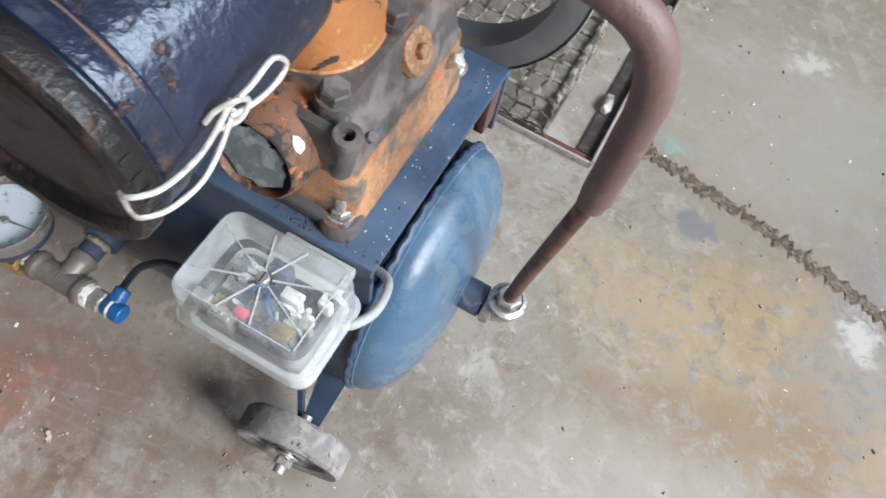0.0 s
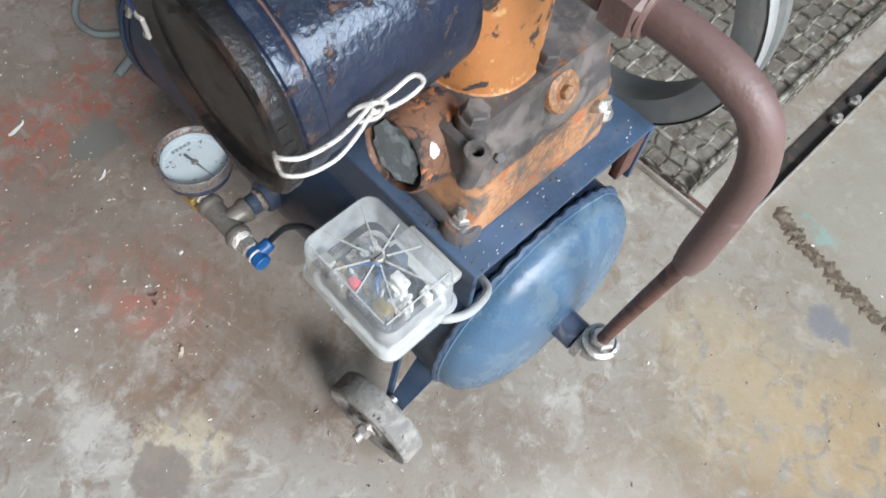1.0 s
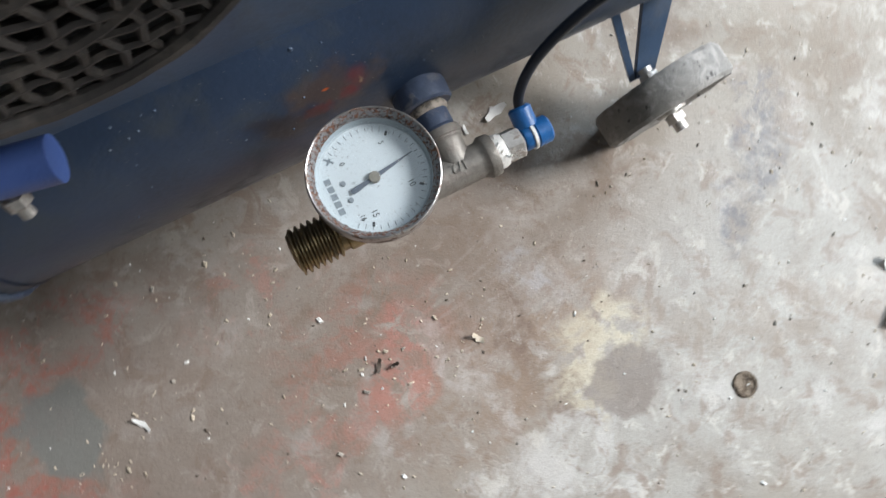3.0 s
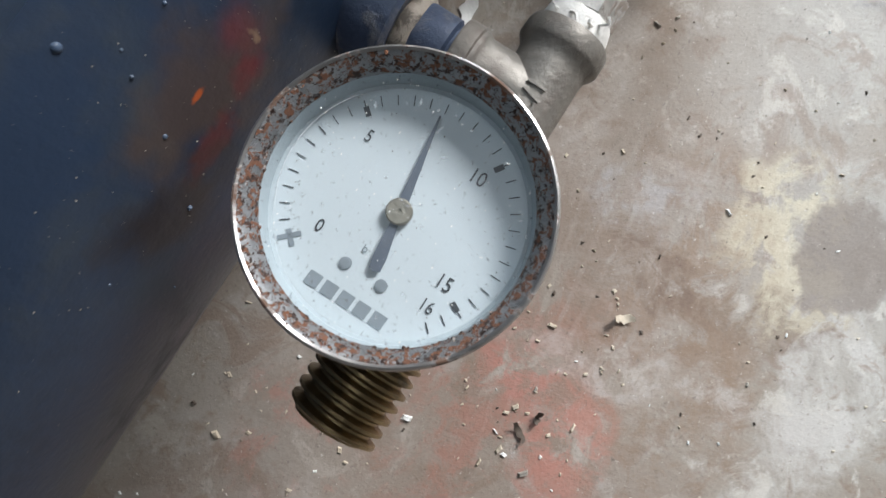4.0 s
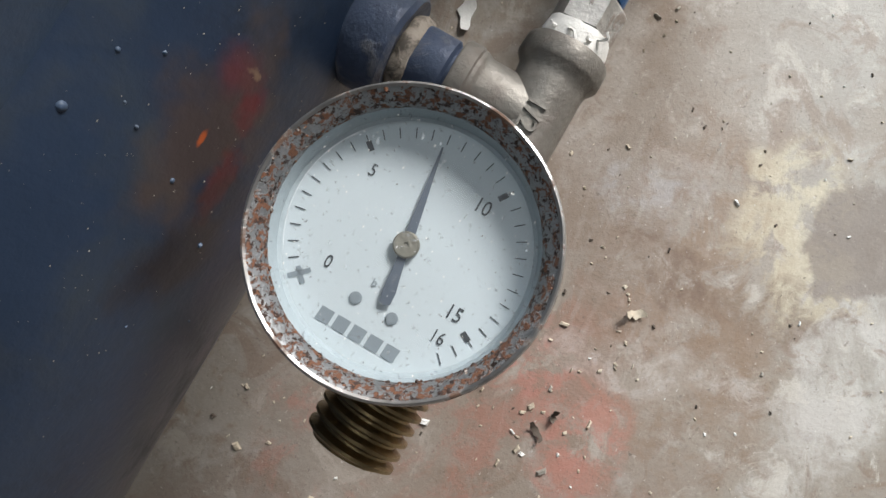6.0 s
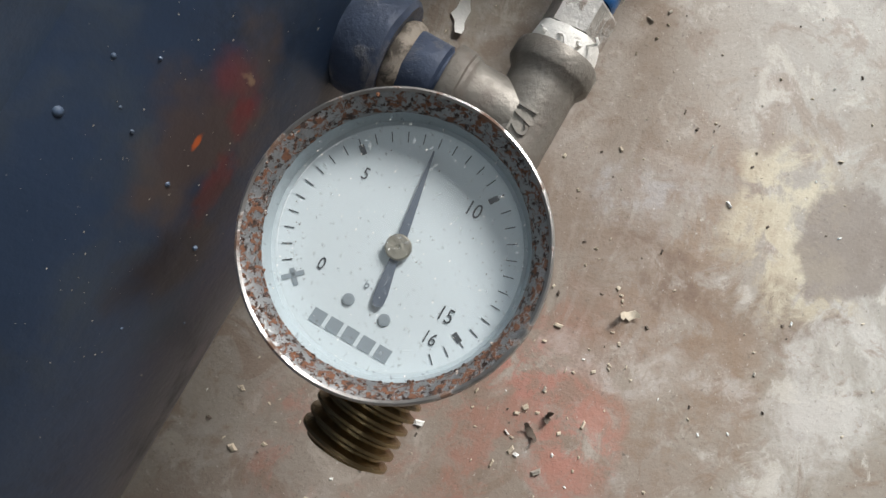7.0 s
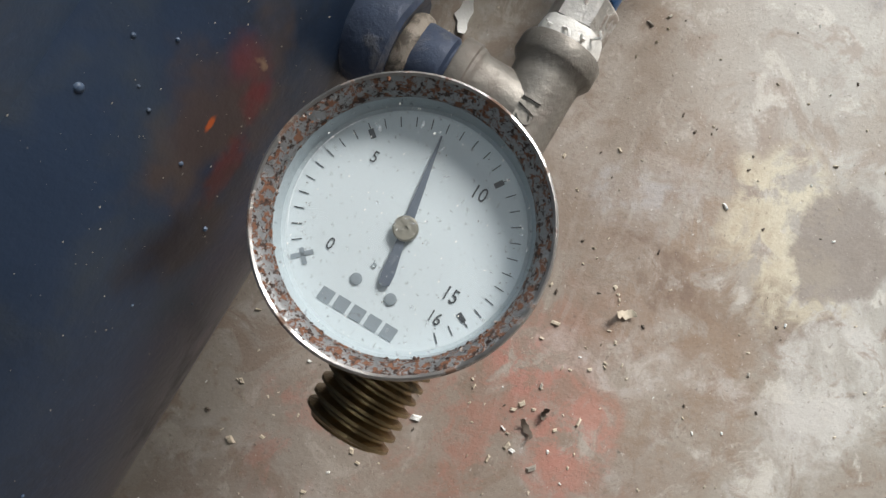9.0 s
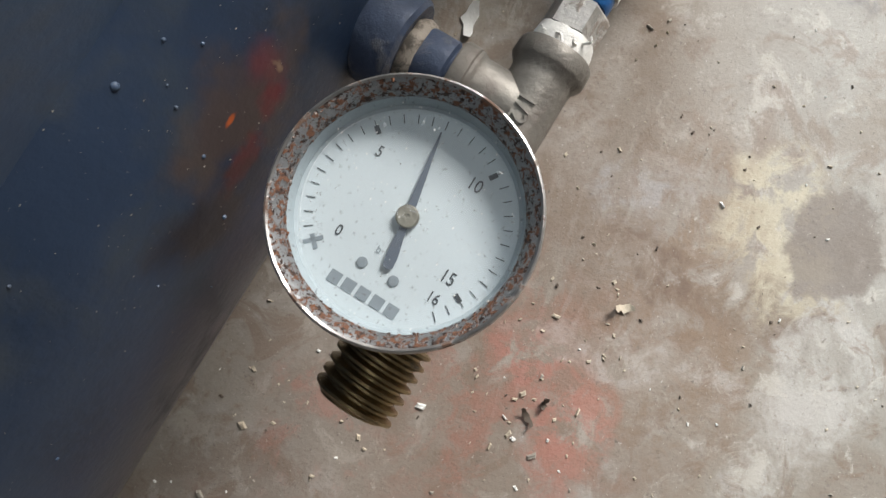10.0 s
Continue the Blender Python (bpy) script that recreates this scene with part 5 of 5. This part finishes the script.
part("side_edge", box(0.104, 0.108, 0.602, 1.30, 0.0, 0.014, 0.0008), ANGLE_EDGE, frame_thing, "bare worn steel edge")
part("rear_bar", box(-0.55, 0.104, 1.30, 1.33, 0.0, 0.010, 0.001), ANGLE, frame_thing)
for y in (0.905, 0.962):
    b = hexagon(0.010, 0.009, at(0.097, y, 0.004))
    lathe([(0, 0.009), (0.005, 0.009), (0.005, 0.016), (0, 0.016)], at(0.097, y, 0.004), 12, b)
    part("bolt", b, ZINC, frame_thing)
lump = bmesh.new()
bmesh.ops.create_icosphere(lump, subdivisions=3, radius=0.010, matrix=at(0.085, 0.72, 0.008) @ Matrix.Diagonal((0.8, 2.2, 0.7, 1)))
part("weld_lump", roughen(lump, 0.005, 120), ANGLE_EDGE, frame_thing)

cage = thing("wire_mesh_cage", (-0.25, 0.9, 0.01), "dusty expanded-metal mesh tray behind the compressor", "mesh cage")
top = bmesh.new()
CX0, CX1, CY0, CY1, CZ = -0.52, 0.022, 0.612, 1.27, 0.075


def strand(bm, a, b, n, axis, up, amp, r):
    a, b = Vector(a), Vector(b)
    pts = [a.lerp(b, k / n) + Vector(axis) * amp * (1 if (k // 2) % 2 else -1) + Vector(up) * 0.0009 * (1 if k % 2 else -1) for k in range(n + 1)]
    tube(pts, r, 5, 1, bm)


k = 0
x = CX0
while x <= CX1 + 1e-6:
    strand(top, (x, CY0, CZ), (x, CY1, CZ), 44, (1, 0, 0), (0, 0, 1), 0.0016, 0.0034)
    x += 0.0271
y = CY0
while y <= CY1 + 1e-6:
    strand(top, (CX0, y, CZ), (CX1, y, CZ), 40, (0, 1, 0), (0, 0, 1), 0.0016, 0.0028)
    y += 0.0366
part("top_mesh", top, MESH_METAL, cage, "dusty mesh of wavy flat strands")
side = bmesh.new()
y = CY0
while y <= CY1 + 1e-6:
    strand(side, (CX1, y, 0.012), (CX1, y, CZ), 5, (0, 1, 0), (1, 0, 0), 0.0015, 0.0021)
    y += 0.0183
for z in (0.016, 0.036, 0.056):
    strand(side, (CX1, CY0, z), (CX1, CY1, z), 60, (0, 0, 1), (1, 0, 0), 0.0018, 0.0022)
part("side_mesh", side, MESH_METAL, cage)
front = bmesh.new()
x = CX0
while x <= CX1 + 1e-6:
    strand(front, (x, CY0, 0.012), (x, CY0, CZ), 5, (1, 0, 0), (0, 1, 0), 0.0015, 0.0021)
    x += 0.0271
for z in (0.018, 0.045):
    strand(front, (CX0, CY0, z), (CX1, CY0, z), 40, (0, 0, 1), (0, 1, 0), 0.0018, 0.0022)
part("front_mesh", front, MESH_METAL, cage)
part("rail", tube([(CX1, CY0, CZ + 0.002), (CX1, CY1, CZ + 0.002)], 0.0050, 8, 1), MESH_METAL, cage, "olive-grey edge rail")
part("rail", tube([(CX0, CY0, CZ + 0.002), (CX1, CY0, CZ + 0.002)], 0.0032, 8, 1), MESH_METAL, cage)
part("sill", box(CX0, CX1 + 0.004, CY0 - 0.003, CY0 + 0.004, 0.004, 0.014, 0.001), MESH_METAL, cage)
part("sill", box(CX1 - 0.003, CX1 + 0.004, CY0 + 0.005, CY1, 0.004, 0.014, 0.001), MESH_METAL, cage)

# ---- floor: crack, cable, litter ----
def ribbon(points, width, seed, height=0.003):
    """An uneven low ridge of dirt and crumbs along a line."""
    rng = random.Random(seed)
    bm = bmesh.new()
    pts = smooth_path(points, 22)
    rows = []
    for i, p in enumerate(pts):
        d = (pts[min(i + 1, len(pts) - 1)] - pts[max(i - 1, 0)]).normalized()
        n = Vector((-d.y, d.x, 0))
        w = width * (0.55 + 0.9 * abs(noise.noise(Vector((i * 0.23, seed, 0))))) * (0.25 if i in (0, len(pts) - 1) else 1)
        o = n * noise.noise(Vector((i * 0.31, seed + 9, 0))) * width * 0.7
        rows.append([bm.verts.new(p + o + n * w * u + Vector((0, 0, 0.0004 + (height * rng.uniform(0.2, 1) if abs(u) < 0.9 else -0.001)))) for u in (-1, -0.5, 0, 0.5, 1)])
    for a, c in zip(rows, rows[1:]):
        for k in range(4):
            bm.faces.new((a[k], a[k + 1], c[k + 1], c[k]))
    return bm


DIRT = material("packed_dirt", (0.10, 0.072, 0.048), 0.9, second=(0.21, 0.165, 0.12), scale=90, cover=0.52, edge=0.15, third=(0.05, 0.04, 0.03), third_cover=0.6, third_scale=160, bump=0.003)
tagged(part("floor_crack", ribbon([(0.125, 0.70, 0), (0.17, 0.68, 0), (0.24, 0.665, 0), (0.31, 0.655, 0), (0.37, 0.645, 0), (0.43, 0.630, 0), (0.50, 0.614, 0), (0.56, 0.600, 0), (0.64, 0.585, 0)], 0.021, 3, 0.002), DIRT), "dirt-filled crack across the concrete floor", "crack", kind="structure")
cable = thing("power_cable", (-0.76, 0.2, 0.0), "thick grey-green cable curling down to the floor", "cable")
part("cable_run", tube([(-0.703, 0.115, 0.006), (-0.715, 0.140, 0.006), (-0.735, 0.190, 0.008), (-0.775, 0.250, 0.02), (-0.83, 0.30, 0.05), (-0.90, 0.31, 0.08)], 0.0065, 12, 8), DARK_CABLE, cable)
part("cable_loop", tube([(-0.77, 0.17, 0.006), (-0.80, 0.135, 0.006), (-0.85, 0.13, 0.006), (-0.90, 0.17, 0.008), (-0.92, 0.24, 0.02)], 0.0055, 12, 8), DARK_CABLE, cable)


def litter(name, mat, count, seed, spread, lo, hi, flat, label):
    """Crumbs, slivers and flakes strewn over the floor."""
    rng = random.Random(seed)
    verts, faces = [], []
    for k in range(count):
        x, y = spread(rng)
        a, w, t = rng.uniform(0, math.pi), rng.uniform(lo, hi) * rng.choice((1, 1, 1, 1.8)), rng.uniform(0.25, 0.8)
        h = w * flat
        c, s = math.cos(a), math.sin(a)
        b = len(verts)
        for u, v in ((-1, -t), (0.9, -t * 0.7), (1.1, t), (-0.8, t * 0.8)):
            verts.append((x + w * (c * u - s * v), y + w * (s * u + c * v), 0.0))
        for u, v in ((-0.7, -t * 0.6), (0.6, -t * 0.5), (0.7, t * 0.6), (-0.5, t * 0.5)):
            verts.append((x + w * (c * u - s * v), y + w * (s * u + c * v), h * rng.uniform(0.6, 1.3) + 0.0004))
        faces += [(b + 4, b + 5, b + 6, b + 7)] + [(b + i, b + (i + 1) % 4, b + 4 + (i + 1) % 4, b + 4 + i) for i in range(4)]
    me = bpy.data.meshes.new(name)
    me.from_pydata(verts, [], faces)
    me.materials.append(mat)
    tagged(new(name, me), label, "litter", kind="stuff")


def near(r):
    return (r.uniform(-0.9, 0.25), r.uniform(-0.40, 0.14))


def clump(r):
    cx, cy = r.choice(((-0.62, -0.03), (-0.30, -0.055), (-0.35, -0.05), (-0.56, 0.02), (-0.27, -0.02), (-0.6, -0.2), (-0.45, 0.08), (-0.38, -0.18)))
    return (r.gauss(cx, 0.035), r.gauss(cy, 0.025))


def anywhere(r):
    return (r.uniform(-1.0, 0.8), r.uniform(-0.45, 1.3))


litter("wood_litter", CHIP_PALE, 420, 1, near, 0.0004, 0.0012, 0.5, "pale chips and slivers strewn on the floor")
litter("wood_litter", CHIP_PALE, 130, 2, clump, 0.0005, 0.0016, 0.5, "pale chips and slivers strewn on the floor")
litter("paper_litter", PAPER, 110, 3, near, 0.0006, 0.0014, 0.5, "small white flakes strewn on the floor")
litter("dark_litter", CHIP_DARK, 220, 5, near, 0.0003, 0.0010, 0.7, "dark grit strewn on the floor")
litter("dark_litter", CHIP_DARK, 220, 6, anywhere, 0.0006, 0.0016, 0.6, "dark grit strewn on the floor")
litter("grit_litter", GRIT, 380, 9, anywhere, 0.0008, 0.0020, 0.6, "grey grit strewn on the floor")
litter("fine_litter", PAPER, 150, 12, anywhere, 0.0008, 0.0020, 0.5, "small white flakes strewn on the floor")


def scrap(name, x, y, length, width, turn, mat, label, category, curl=0.006, seed=0):
    rng = random.Random(seed)
    bm = bmesh.new()
    m = at(x, y, 0.0006, Matrix.Rotation(radians(turn), 4, "Z"))
    n = 7
    secs = []
    for i in range(n):
        u = i / (n - 1)
        w = width * (0.35 + 0.65 * math.sin(math.pi * (0.12 + 0.8 * u))) * rng.uniform(0.7, 1.2)
        z = curl * (u - 0.4) ** 2 * 2.5
        off = rng.uniform(-0.2, 0.2) * width
        secs.append([m @ Vector((length * (u - 0.5), off + w * v, z + (0.0008 if t else 0))) for v, t in ((-0.5, 0), (0.5, 0), (0.5, 1), (-0.5, 1))])
    tagged(part(name, loft(secs, bm), mat), label, category)


scrap("wood_curl", -0.265, -0.063, 0.013, 0.0055, 125, CHIP_PALE, "curled pale wood shaving on the floor", "shaving", 0.008, 1)
scrap("bark_scrap", -0.356, -0.044, 0.014, 0.004, 60, CHIP_DARK, "dark curled scrap on the floor", "scrap", 0.010, 2)
scrap("bark_scrap", -0.343, -0.050, 0.008, 0.004, 10, CHIP_DARK, "dark curled scrap on the floor", "scrap", 0.008, 3)
scrap("paper_scrap", -0.153, 0.120, 0.024, 0.009, 15, PAPER, "torn white scrap on the floor", "paper scrap", 0.006, 4)
scrap("paper_scrap", -0.186, 0.116, 0.010, 0.003, 100, PAPER, "torn white scrap on the floor", "paper scrap", 0.004, 5)
scrap("paper_scrap", 0.132, -0.185, 0.024, 0.014, 110, PAPER, "torn white scrap on the floor", "paper scrap", 0.008, 6)
scrap("wood_sliver", -0.712, -0.045, 0.030, 0.007, 105, PAPER, "pale split sliver on the floor", "sliver", 0.004, 7)
scrap("wood_sliver", -0.560, 0.004, 0.018, 0.004, 120, PAPER, "pale split sliver on the floor", "sliver", 0.004, 8)
scrap("wood_curl", -0.41, -0.27, 0.02, 0.004, 5, CHIP_PALE, "curled pale wood shaving on the floor", "shaving", 0.006, 9)
stub = lathe([(0, -0.011), (0.0040, -0.011), (0.0042, 0.004), (0.0042, 0.0105), (0.0035, 0.011), (0, 0.0105)], at(0.107, -0.227, 0.0042) @ Matrix.Rotation(radians(38), 4, "Z") @ ALONG_X, 16)
tagged(part("white_stub", stub, PAPER), "short white cylindrical stub on the floor", "stub")
dimple = lathe([(0.0125, 0.0), (0.0118, 0.0016), (0.0095, 0.0018), (0.0080, 0.0006), (0, 0.0004)], at(-0.058, -0.217, 0.0002), 28)
tagged(part("floor_plug", roughen(dimple, 0.0007, 150), DIRT), "round dirt-rimmed plug in the floor", "floor plug", kind="structure")
